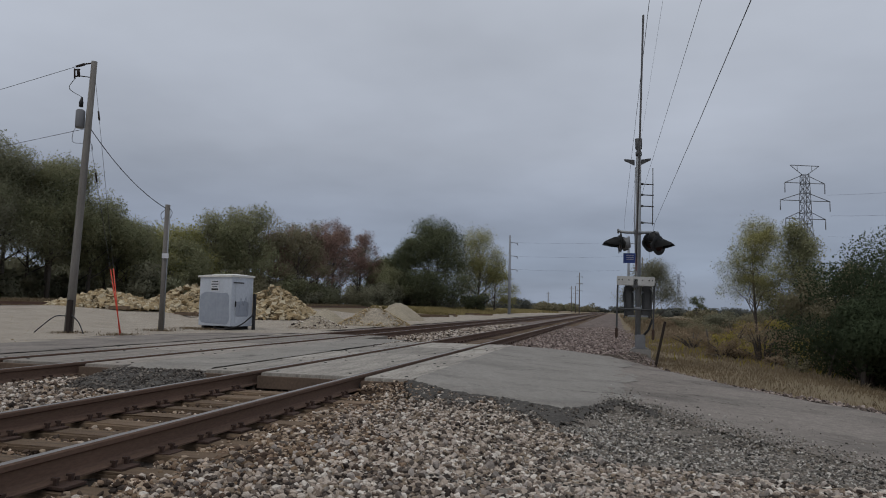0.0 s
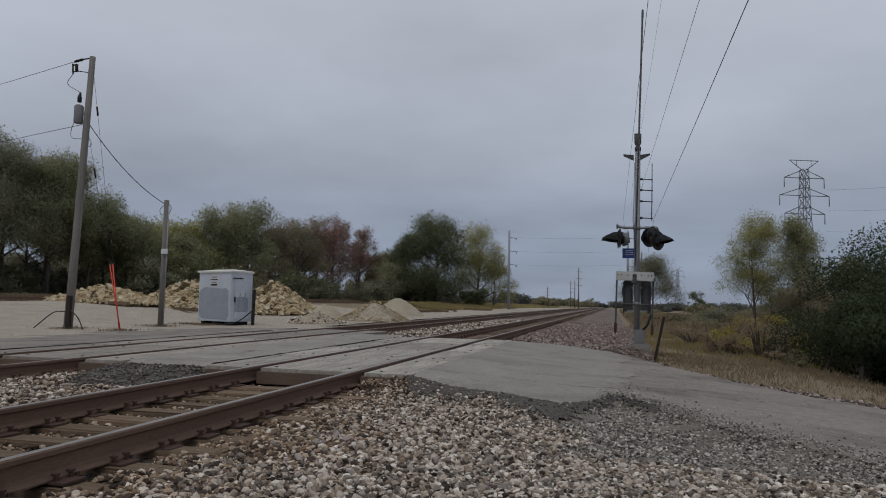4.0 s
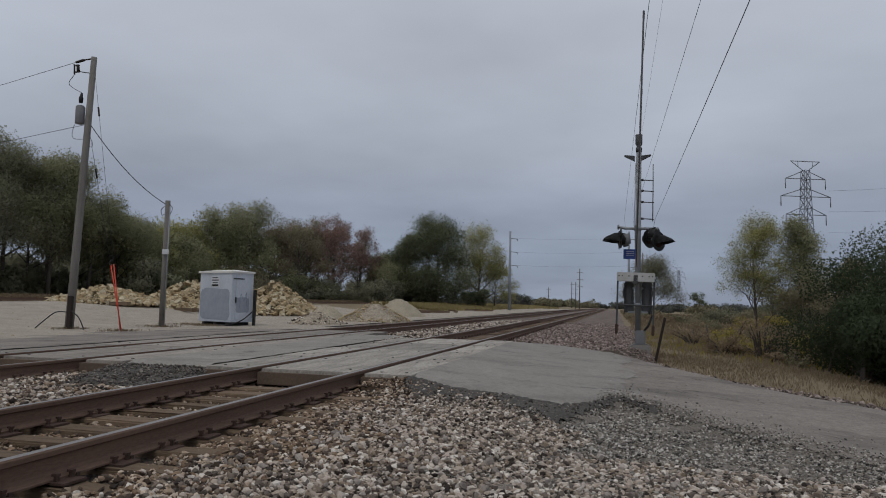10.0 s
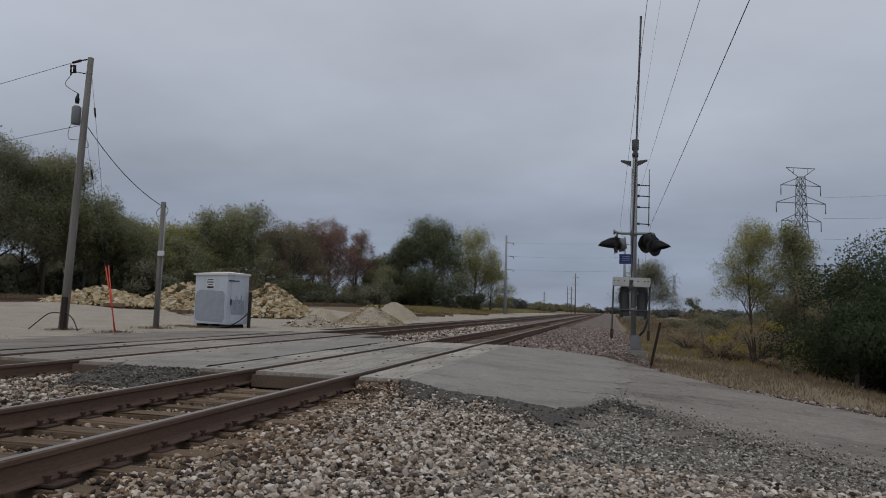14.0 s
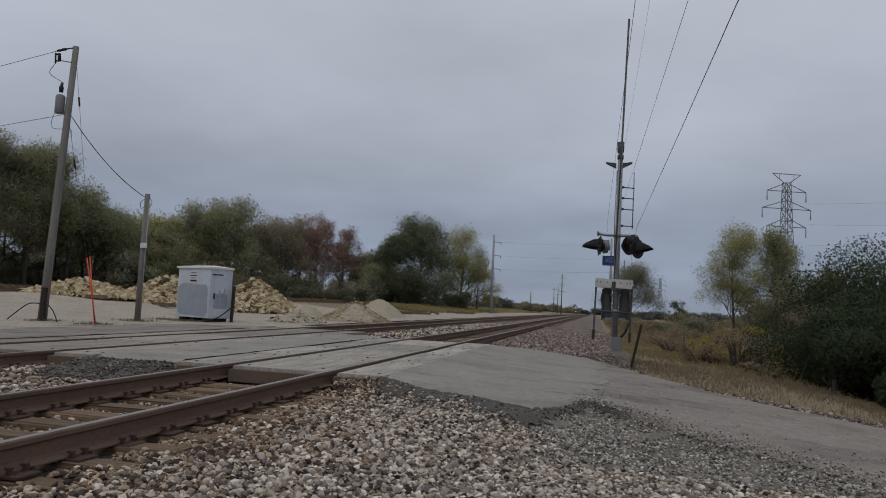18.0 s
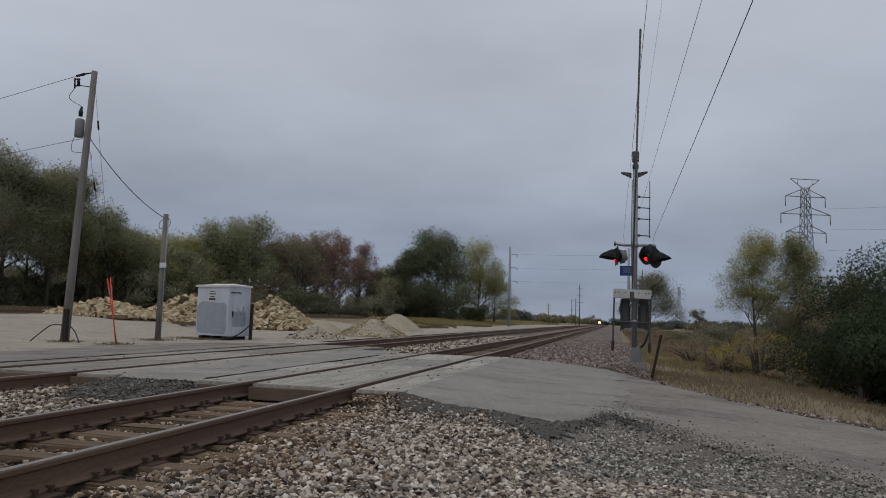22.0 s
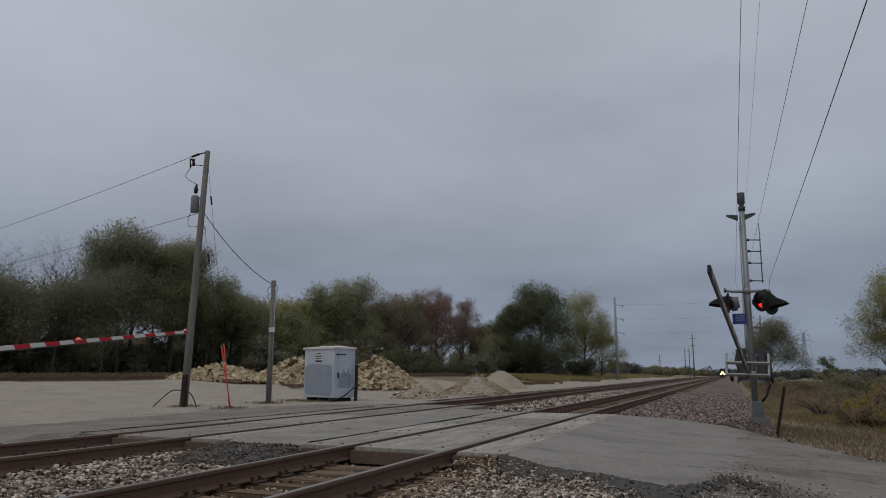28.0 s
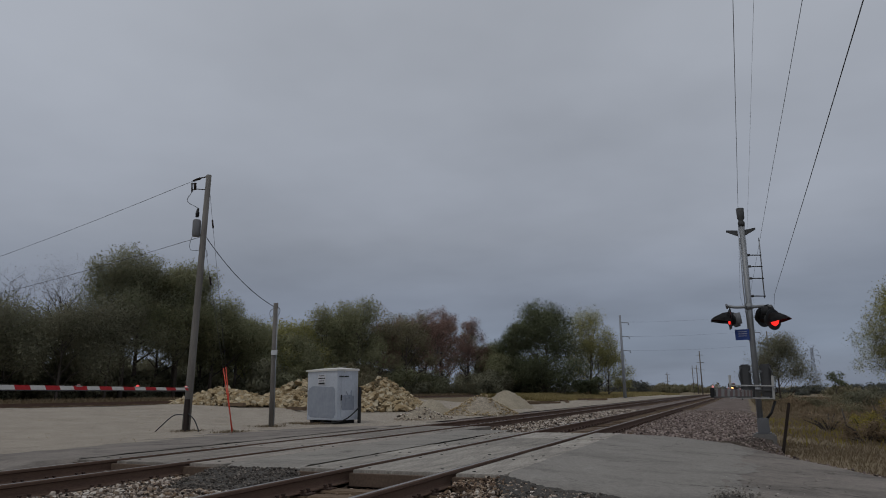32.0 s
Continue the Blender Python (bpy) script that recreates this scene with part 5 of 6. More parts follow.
def shrub(x, y, h, r, leaf, label, seed, leaves=1800, size=0.16, z=None):
    rng, nr = random.Random(seed), np.random.default_rng(seed)
    z = float(land(x, y)) if z is None else z
    sh = thing("shrub", pose(x + float(bend(y)), y, z), label, "shrub", "undergrowth")
    bm = B()
    c = []
    for k in range(11):
        a, q = rng.uniform(0, math.tau), r * math.sqrt(rng.random())
        zz = h * rng.uniform(0.14, 0.85) * (1 - 0.35 * (q / r) ** 2)
        c.append((q * math.cos(a), q * math.sin(a), zz))
        tube(bm, [(0.1 * math.cos(a), 0.1 * math.sin(a), 0), (q * 0.5 * math.cos(a), q * 0.5 * math.sin(a), zz * 0.6), c[-1]], [0.04, 0.03, 0.012], 4, caps=False)
    part("stem", bm, M["bark"], sh)
    cloud = leaf_cloud(c, [max(0.32 * h, 0.42 * r) * rng.uniform(0.7, 1.1) for _ in c], leaves, size, nr, 0.8)
    cloud[0][:, 2] = np.maximum(cloud[0][:, 2], 0.02)
    foliage("foliage", cloud, M[leaf], sh)
    return sh


def woods():
    rng = random.Random(11)
    names = {"leaf_green": "green leafy tree at the yard's edge", "leaf_dark": "tall dark green tree at the yard's edge", "leaf_brown": "thinning brown-green autumn tree behind the yard", "leaf_lime": "yellow-green autumn tree behind the yard", "leaf_red": "russet autumn tree behind the yard"}
    # across, along, height, radius, leaves, density
    rows = [(-54, 6, 7.0, 4.6, "leaf_green", 1.0), (-50, 14, 6.0, 4.2, "leaf_dark", 1.0), (-43, 43.3, 12.5, 3.1, "leaf_dark", 1.2), (-41.5, 47.6, 11.9, 3.0, "leaf_green", 1.2), (-46, 35, 6.6, 4.2, "leaf_dark", 1.0), (-47, 26, 6.2, 4.2, "leaf_dark", 1.0), (-41, 51.5, 9.3, 2.8, "leaf_green", 1.1), (-46, 50, 9.6, 3.6, "leaf_dark", 1.0), (-41, 55, 7.6, 2.8, "leaf_green", 1.0), (-43, 59, 7.4, 3.2, "leaf_lime", 0.9),
            (-43, 62.5, 7.2, 3.4, "leaf_lime", 0.9), (-43, 66.5, 8.4, 3.4, "leaf_lime", 0.8), (-41, 70, 10.4, 3.4, "leaf_green", 0.9), (-38.5, 74.5, 11.8, 3.8, "leaf_green", 0.8), (-40, 80.5, 11.6, 3.8, "leaf_brown", 0.8), (-38, 86, 11.4, 3.6, "leaf_brown", 0.8), (-40, 91.5, 12.0, 3.8, "leaf_red", 0.8), (-38, 97, 12.2, 3.8, "leaf_red", 0.8), (-40, 103, 14.4, 4.0, "leaf_red", 0.9), (-37.5, 108, 12.6, 3.8, "leaf_red", 0.8), (-40, 114, 10.6, 4.0, "leaf_brown", 0.8), (-37, 122, 9.0, 4.0, "leaf_green", 0.9)]
    thickness = {"leaf_lime": (11000, 0.30), "leaf_green": (13000, 0.30), "leaf_dark": (15000, 0.32), "leaf_brown": (8500, 0.24), "leaf_red": (6500, 0.20)}
    for k, (x, y, h, r, leaf, dens) in enumerate(rows):
        near = y < 60
        tree(x, y, h, r * (1.4 if near else 1.15), leaf, names[leaf], 100 + k, int(thickness[leaf][0] * dens * (2.3 if near else 1.2)), 0.075 if near else 0.105, 0.26 if near else 0.16, thick=thickness[leaf][1])
    for k, (x, y, h, leaf) in enumerate(((-45, 40.5, 6.8, "leaf_dark"), (-44, 45.5, 11.8, "leaf_brown"), (-43.5, 49.5, 10.2, "leaf_dark"), (-44, 53.5, 7.8, "leaf_green"), (-43.5, 56.5, 8.2, "leaf_dark"), (-40, 62, 6.4, "leaf_green"), (-41, 72.5, 9.6, "leaf_brown"), (-42, 78, 10.4, "leaf_green"), (-41, 84, 10.0, "leaf_red"), (-41, 89, 10.6, "leaf_brown"), (-41, 94.5, 11.0, "leaf_brown"), (-41.5, 100, 11.6, "leaf_red"), (-41, 106, 12.2, "leaf_brown"), (-35, 112, 8.0, "leaf_green"), (-33, 108, 6.2, "leaf_green"))):
        near = y < 58
        tree(x, y, h, 3.5, leaf, names[leaf], 160 + k, int(thickness[leaf][0] * (2.0 if near else 1.2)), 0.075 if near else 0.105, 0.26 if near else 0.16, thick=thickness[leaf][1])
    tree(-43.5, 38.0, 12.3, 5.4, "leaf_brown", "nearly bare grey tree beside the road", 140, 350, 0.04, low=0.25, thick=0.08, depth=5, limbs=13, girth=0.8)
    tree(-45, 33.5, 11.4, 5.2, "leaf_brown", "nearly bare spreading tree beside the road", 141, 250, 0.04, low=0.25, thick=0.08, depth=5, limbs=13, girth=0.8)
    # low dark crowns in front of the bare trees
    for k, (x, y, h, r) in enumerate(((-40.5, 39.5, 7.4, 3.2), (-40.5, 35.5, 6.8, 3.4), (-41.5, 31.0, 6.6, 3.4), (-42.5, 26.0, 6.4, 3.4), (-43, 20.5, 6.2, 3.4))):
        tree(x, y, h, r, "leaf_shade", "low dense dark green tree at the yard's edge", 170 + k, 22000, 0.06, 0.10, thick=0.36)
    tree(-35, 116, 10.5, 3.4, "leaf_brown", "nearly bare grey tree behind the yard", 142, 700, 0.08, low=0.2, thick=0.1, depth=4)
    tree(-39, 112, 10.8, 3.4, "leaf_red", "half-bare russet tree behind the yard", 143, 1400, 0.08, low=0.2, thick=0.1, depth=4)
    # the round dark tree and its pale neighbour
    tree(-26.0, 114, 15.0, 7.0, "leaf_deep", "large round dark green tree beyond the gravel piles", 150, 40000, 0.12, 0.02, thick=0.27, limbs=20)
    tree(-31.0, 113, 12.0, 5.0, "leaf_deep", "broad dark green tree beyond the gravel piles", 151, 14000, 0.13, 0.06, thick=0.25)
    tree(-20.6, 124, 15.7, 6.0, "leaf_lime", "pale yellow-green drooping tree beside the line pole", 152, 22000, 0.11, 0.04, droop=2.2, thick=0.25, limbs=18)
    tree(-18.2, 128, 10.0, 3.8, "leaf_lime", "low yellow-green tree beside the line pole", 153, 8000, 0.11, 0.05, droop=1.0, thick=0.26, limbs=12)
    for k, (x, y, h, r) in enumerate(((-28.6, 111, 6.6, 3.0), (-25.2, 110.5, 7.4, 3.2), (-22.6, 112, 7.8, 2.8), (-31.5, 110, 5.4, 2.8), (-20.4, 121, 3.6, 2.2))):
        shrub(x, y, h, r, "leaf_deep", "tall dark green bush at the foot of the dark tree", 280 + k, 7000, 0.11)
    # undergrowth that closes the edge of the woods
    for k in range(78):
        y = 4 + k * 1.7 + rng.uniform(-1, 1)
        x = -35.0 - rng.uniform(0, 4.5) + (4.5 if y > 96 else 0)
        leaf = rng.choice(("leaf_dark", "leaf_shade", "leaf_green", "leaf_brown", "leaf_shade", "leaf_shade"))
        if y < 52:
            shrub(x - 8.5, y, rng.uniform(1.4, 2.4), rng.uniform(1.5, 2.1), "leaf_shade", "dark undergrowth beneath the trees", 300 + k, 2600, 0.10)
            continue
        label = {"leaf_dark": "dark green shrub under the trees", "leaf_shade": "deep olive shrub under the trees", "leaf_green": "green shrub under the trees", "leaf_brown": "brown-green shrub under the trees", "brush": "bare brown brush under the trees"}[leaf]
        shrub(x, y, rng.uniform(2.4, 4.6), rng.uniform(1.8, 2.7), leaf, label, 300 + k, 3600, 0.11)
    # a second row deeper in
    for k in range(34):
        y = -6 + k * 4.4 + rng.uniform(-1, 1)
        shrub(-45 - rng.uniform(0, 4), y, rng.uniform(3.6, 5.2), rng.uniform(2.6, 3.6), "leaf_shade", "tall dark thicket inside the woods", 400 + k, 3000, 0.17)
        if k < 26:
            shrub(-53 - rng.uniform(0, 3), y, rng.uniform(4.6, 6.0), rng.uniform(3.8, 4.6), "leaf_shade", "tall dark thicket deep inside the woods", 440 + k, 3200, 0.32)


woods()


def field_side():
    tree(13.2, 50, 8.7, 2.5, "leaf_lime", "open yellow-green autumn tree in the field", 201, 30000, 0.042, 0.06, thick=0.22, limbs=18, depth=4, rise=1.7, girth=0.6)
    tree(15.9, 51, 8.2, 2.3, "leaf_green", "green autumn tree in the field", 202, 20000, 0.06, 0.04, thick=0.30, limbs=13)
    tree(18.6, 48, 5.2, 2.4, "leaf_brown", "brown-green tree in the field", 203, 11000, 0.07, 0.08, thick=0.24)
    tree(15.2, 45, 4.4, 2.0, "leaf_brown", "low brown autumn tree in the field", 206, 8000, 0.07, 0.08, thick=0.24)
    tree(7.3, 72, 6.1, 2.8, "leaf_shade", "dark small tree behind the signal mast", 204, 26000, 0.055, 0.04, thick=0.30, limbs=14)
    tree(20.0, 150, 5.4, 2.2, "leaf_deep", "small open tree far out in the field", 205, 1500, 0.12, 0.2)
    for k, (x, y, h, r) in enumerate(((10.4, 20.6, 3.6, 1.7), (11.9, 22.3, 4.6, 2.1), (13.8, 21.5, 4.7, 2.3), (11.8, 18.8, 3.3, 1.6), (13.6, 17.6, 4.0, 1.9), (9.9, 19.2, 2.0, 1.0), (16.0, 23, 5.2, 2.6), (12.9, 16.2, 2.7, 1.5), (11.2, 17.2, 1.6, 1.0))):
        shrub(x, y, h, r, "leaf_blue", "dense deep green bush beside the road", 500 + k, 30000, 0.034)
    rng = random.Random(31)
    for k in range(18):
        x, y = rng.uniform(15.5, 30), rng.uniform(34, 70)
        shrub(x, y, rng.uniform(1.0, 1.9) + 0.06 * max(0, x - 18), rng.uniform(1.4, 2.4), rng.choice(("leaf_brown", "weed", "brush", "leaf_green")), "brown and green autumn shrub in the field", 520 + k, 6000, 0.055)
    for k in range(14):
        x, y = rng.uniform(6.6, 13), rng.uniform(58, 95)
        shrub(x, y, rng.uniform(0.4, 0.9), rng.uniform(1.2, 2.0), rng.choice(("leaf_brown", "brush")), "low brown scrub beside the railway", 540 + k, 3000, 0.06)
    for k, (x, y, h, r, leaf) in enumerate(((9.3, 27, 0.7, 0.9, "weed"), (8.3, 24, 0.5, 0.6, "weed"), (10.6, 29, 0.8, 1.1, "weed"), (8.3, 22.9, 1.45, 0.55, "brush"), (8.4, 29.5, 0.9, 0.8, "weed"), (7.8, 27.5, 0.6, 0.6, "weed"), (10.8, 25.0, 1.3, 0.6, "brush"), (8.9, 24.0, 1.1, 0.5, "brush"), (7.2, 22.5, 0.8, 0.6, "brush"), (12.2, 40, 1.6, 1.2, "brush"), (6.8, 27, 0.9, 0.8, "brush"), (9.6, 36, 1.4, 1.3, "brush"))):
        shrub(x, y, h, r, leaf, "yellow weeds standing in the dry field" if leaf == "weed" else "bare brown brush standing in the dry field", 560 + k, 1300, 0.03)
    rng = random.Random(55)
    for k in range(30):
        y = rng.uniform(19, 44)
        x = rng.uniform(6.4, 15.5) + (y - 19) * 0.12
        leaf = rng.choice(("brush", "brush", "brush", "brush", "brush", "leaf_brown", "weed"))
        hh = rng.uniform(0.22, 0.55)
        shrub(x, y, hh, hh * rng.uniform(0.6, 1.0), leaf, {"brush": "low bare brown brush in the dry field", "leaf_brown": "low brown-green brush in the dry field", "weed": "clump of yellow weeds in the dry field"}[leaf], 800 + k, 700, 0.03)
    # brown wooded foot of the field trees
    for k in range(9):
        shrub(13.0 + k * 0.8 + rng.uniform(-0.4, 0.4), 46 + rng.uniform(-3, 4), rng.uniform(0.9, 1.3) + 0.15 * k, rng.uniform(1.1, 1.6), rng.choice(("leaf_brown", "brush", "leaf_brown")), "brown and green autumn shrub in the field", 880 + k, 4000, 0.06)
    # the wooded rise that closes the field
    rng = random.Random(88)
    for k in range(16):
        x = 14.5 + k * 1.25 + rng.uniform(-0.5, 0.5)
        shrub(x, 100 + rng.uniform(-7, 7), 1.5 + 0.14 * (x - 14) + rng.uniform(-0.2, 0.4), rng.uniform(1.9, 2.6), rng.choice(("leaf_shade", "leaf_shade", "leaf_brown")), "dark scrub on the rise behind the field", 950 + k, 3200, 0.10)
    # dead stems standing in the grass
    for k, (x, y, h, lx) in enumerate(((8.9, 22.5, 0.62, 0.03), (9.6, 21.0, 0.75, 0.22), (10.2, 20.0, 1.0, 0.0), (7.0, 24.0, 0.8, -0.1), (11.4, 26.0, 0.9, 0.1))):
        bm = B()
        tube(bm, [(0, 0, -0.1), (lx * 0.4, 0, h * 0.5), (lx, 0.02, h)], [0.035, 0.03, 0.018], 6)
        tube(bm, [(lx * 0.4, 0, h * 0.5), (lx * 0.4 + 0.12, 0.05, h * 0.78)], [0.014, 0.006], 5)
        st = tagged(part("dead_stem", bm, M["bark"]), "dark dead stem standing in the dry field", "dead stem", "dead stems")
        st.matrix_basis = pose(x, y, float(land(x, y)))
    # trees beside the far bend
    for k in range(10):
        shrub(-23 - k * 3.2, 650 + 6 * math.sin(k), 7.5, 4.0, "leaf_dark" if k % 2 else "leaf_green", "distant trees beside the bend of the railway", 900 + k, 1600, 0.5)
    # low woods far off on both sides of the line
    rng = random.Random(77)
    for k in range(46):
        y = rng.uniform(230, 620)
        x = rng.uniform(-110, -24) if k % 2 else rng.uniform(14, 160)
        shrub(x, y, rng.uniform(2.6, 4.6), rng.uniform(4, 8), rng.choice(("leaf_hazed", "leaf_hazed", "leaf_brown")), "distant low woods along the railway", 600 + k, 1100, 0.5)
    for k in range(34):
        x = -210 + k * 17 + rng.uniform(-5, 5)
        shrub(x, 760 + rng.uniform(-60, 60), rng.uniform(5, 8), rng.uniform(10, 15), rng.choice(("leaf_hazed", "leaf_hazed", "leaf_brown")), "far line of trees on the horizon", 660 + k, 1100, 1.0)
    for k in range(16):
        x = 34 + k * 8 + rng.uniform(-3, 3)
        shrub(x, 110 + 6 * k + rng.uniform(-8, 8), rng.uniform(3.5, 5.0), rng.uniform(5, 7), rng.choice(("leaf_hazed", "leaf_hazed", "leaf_brown")), "wooded rise beyond the field", 700 + k, 2400, 0.25, z=0.0)


field_side()


def blades(name, n, where, height, material, label, seed, w=0.012):
    """Standing grass: leaning narrow blades."""
    rng = np.random.default_rng(seed)
    x, y, z = where(rng, n)
    n = len(x)
    h = height * (0.4 + 0.8 * rng.random(n))
    a = rng.random(n) * math.tau
    lean = 0.6 * rng.random(n)
    dx, dy = np.cos(a), np.sin(a)
    wv = w * (0.6 + rng.random(n)) * np.maximum(1, y / 22)
    base = np.stack([x, y, z], -1)
    side = np.stack([-dy, dx, 0 * dx], -1) * wv[:, None]
    mid = base + np.stack([dx * lean * h * 0.35, dy * lean * h * 0.35, h * 0.6], -1)
    tip = base + np.stack([dx * lean * h, dy * lean * h, h * (1 - 0.3 * lean)], -1)
    V = np.stack([base - side, base + side, mid + side * 0.7, tip, mid - side * 0.7], 1).reshape(-1, 3)
    F = np.arange(5 * n).reshape(-1, 5)
    ob = raw(name, V, F, M[material])
    return tagged(ob, label, "grass", kind="stuff")


def field_area(y0, y1, x0, x1, power=1.0):
    def where(rng, n):
        y = y0 + (y1 - y0) * rng.random(n) ** power
        x = x0 + (x1 - x0) * rng.random(n)
        clump = np.sin(x * 1.7 + 3 * np.sin(y * 0.31)) + np.sin(y * 0.9 + x * 0.6) + 1.2 * rng.normal(size=n)
        keep = (clump > -0.6) & ((x > 14.5) | (y > far_edge(np.clip(x, 1.5, 14)) + 0.55 + 0.2 * np.sin(x * 3))) & (x > 4.6 + 0.6 * np.sin(y * 0.7) + (y < 20) * 0.6)
        x, y = x[keep], y[keep]
        return x + bend(y), y, land(x, y) - 0.04
    return where


blades("field_grass", 190000, field_area(10, 45, 4.6, 24, 1.2), 0.10, "grass_dry", "dry brown grass in the field", 21, 0.0035)
blades("pale_grass", 34000, field_area(18, 48, 4.8, 20, 1.0), 0.19, "grass_pale", "pale seed-headed dead grass in the field", 27, 0.004)
blades("field_grass_far", 40000, field_area(45, 200, 5.0, 70, 1.3), 0.45, "grass_dry", "dry brown grass further out", 22, 0.03)
blades("green_weeds", 4000, field_area(20, 36, 5.0, 16, 1.0), 0.20, "weed", "yellow-green weeds among the dry grass", 23)


def yard_grass(rng, n):
    y = 80 + 165 * rng.random(n) ** 1.4
    x = -15.5 - 9.5 * rng.random(n)
    keep = (np.sin(y * 0.35 + x) + rng.normal(size=n) > -0.8) & (x < -14.0 - 6.5 * np.clip((75 - y) / 20, 0, 1))
    x, y = x[keep], y[keep]
    return x + bend(y), y, land(x, y) - 0.03


blades("yard_grass", 42000, yard_grass, 0.5, "grass_gold", "golden dry grass strip beyond the yard", 24, 0.02)
def verge_grass(rng, n):
    x = -31.5 - 3.5 * rng.random(n)
    y = 2 + 120 * rng.random(n)
    return x, y, land(x, y) - 0.03


blades("woods_edge_grass", 26000, verge_grass, 0.45, "grass_dry", "brown dead grass along the woods", 25, 0.02)


def post_grass(rng, n):
    c = np.array([(-12.5, 18.6, 0.45), (-11.7, 22, 0.5), (-10.5, 18.5, 0.4), (-12.2, 24.4, 0.5), (-11.2, 24.1, 0.5), (5.0, 18.9, 0.5), (5.5, 19.6, 0.7), (4.9, 17.6, 0.25)])
    k = rng.integers(0, len(c), n)
    p = c[k, :2] + rng.normal(size=(n, 2)) * c[k, 2:] * 0.7
    return p[:, 0], p[:, 1], np.where(p[:, 0] < 0, -0.15, land(p[:, 0], p[:, 1]))


blades("tuft_grass", 2400, post_grass, 0.10, "grass_dry", "small dry tufts round the posts", 26, 0.005)


# ---------- rock and gravel piles ----------
def ico(sub):
    t = bmesh.new()
    bmesh.ops.create_icosphere(t, subdivisions=sub, radius=1.0)
    V = np.array([v.co[:] for v in t.verts])
    t.verts.index_update()
    F = np.array([[v.index for v in f.verts] for f in t.faces])
    t.free()
    return V, F


ICO1, ICO2 = ico(1), ico(2)
BLOCK = (np.array([(a, b, c) for a in (-0.75, 0.75) for b in (-0.62, 0.62) for c in (-0.55, 0.55)]), np.array([(0, 1, 3), (0, 3, 2), (4, 6, 7), (4, 7, 5), (0, 4, 5), (0, 5, 1), (2, 3, 7), (2, 7, 6), (1, 5, 7), (1, 7, 3), (0, 2, 6), (0, 6, 4)]))


def stones(name, P, S, material, label, seed, base=ICO1, parent=None, kind="stuff", category="gravel", cuts=4):
    """Broken stones: rough lumps at the points P with half-sizes S."""
    rng = np.random.default_rng(seed)
    V0, F0 = base
    n, k = len(P), len(V0)
    var = []
    for i in range(24):
        d = V0 * (1 + 0.22 * rng.normal(size=(k, 1)))
        for _ in range(cuts):
            nrm = rng.normal(size=3); nrm /= np.linalg.norm(nrm)
            h = d @ nrm
            cut = 0.45 + 0.3 * rng.random()
            d = d - np.maximum(h - cut, 0)[:, None] * nrm
        var.append(d * (0.75 + 0.5 * rng.random(3)))
    var = np.array(var)
    q = rng.normal(size=(n, 4)); q /= np.linalg.norm(q, axis=1)[:, None]
    w, x, y, z = q.T
    R = np.stack([1 - 2 * (y * y + z * z), 2 * (x * y - z * w), 2 * (x * z + y * w), 2 * (x * y + z * w), 1 - 2 * (x * x + z * z), 2 * (y * z - x * w), 2 * (x * z - y * w), 2 * (y * z + x * w), 1 - 2 * (x * x + y * y)], -1).reshape(n, 3, 3)
    L = var[rng.integers(0, 24, n)] * np.asarray(S)[:, None, None]
    V = np.einsum("nij,nkj->nki", R, L)
    V[:, :, 2] *= 0.8
    V = V + np.asarray(P)[:, None]
    F = (F0[None] + (np.arange(n) * k)[:, None, None]).reshape(-1, 3)
    ob = raw(name, V.reshape(-1, 3), F, M[material], parent)
    return tagged(ob, label, "" if parent else category, kind=kind)


def heap(cx, cy, rx, ry, h, z0, n, smin, smax, seed, power=1.3):
    rng = np.random.default_rng(seed)
    a, r = rng.random(n) * math.tau, np.sqrt(rng.random(n))
    x, y = cx + rx * r * np.cos(a), cy + ry * r * np.sin(a)
    s = smin + (smax - smin) * rng.random(n) ** 2
    z = z0 + h * (1 - r**power) * (0.85 + 0.25 * np.sin(3 * a + seed)) + s * 0.3
    return np.stack([x, y, z], -1), s


def mound(name, cx, cy, rx, ry, h, z0, material, label, seed):
    rng = np.random.default_rng(seed)
    nr, na = 12, 36
    V = [(cx, cy, z0 + h)]
    for i in range(1, nr + 1):
        for k in range(na):
            a, r = math.tau * k / na, i / nr
            w = 1 + 0.08 * math.sin(3 * a + seed) + 0.05 * math.sin(7 * a)
            V.append((cx + rx * r * w * math.cos(a), cy + ry * r * w * math.sin(a), z0 + h * (1 - r**1.35) * (1 + 0.10 * math.sin(3 * a + seed) * r) + 0.03 * h * rng.normal() - (0.1 if i == nr else 0)))
    me = bpy.data.meshes.new(name)
    faces = [(0, 1 + k, 1 + (k + 1) % na) for k in range(na)]
    for i in range(nr - 1):
        for k in range(na):
            a0, b0 = 1 + i * na + k, 1 + i * na + (k + 1) % na
            faces.append((a0, a0 + na, b0 + na, b0))
    me.from_pydata(V, [], faces)
    for p in me.polygons:
        p.use_smooth = True
    me.materials.append(M[material])
    return tagged(new(name, me), label, "gravel pile")


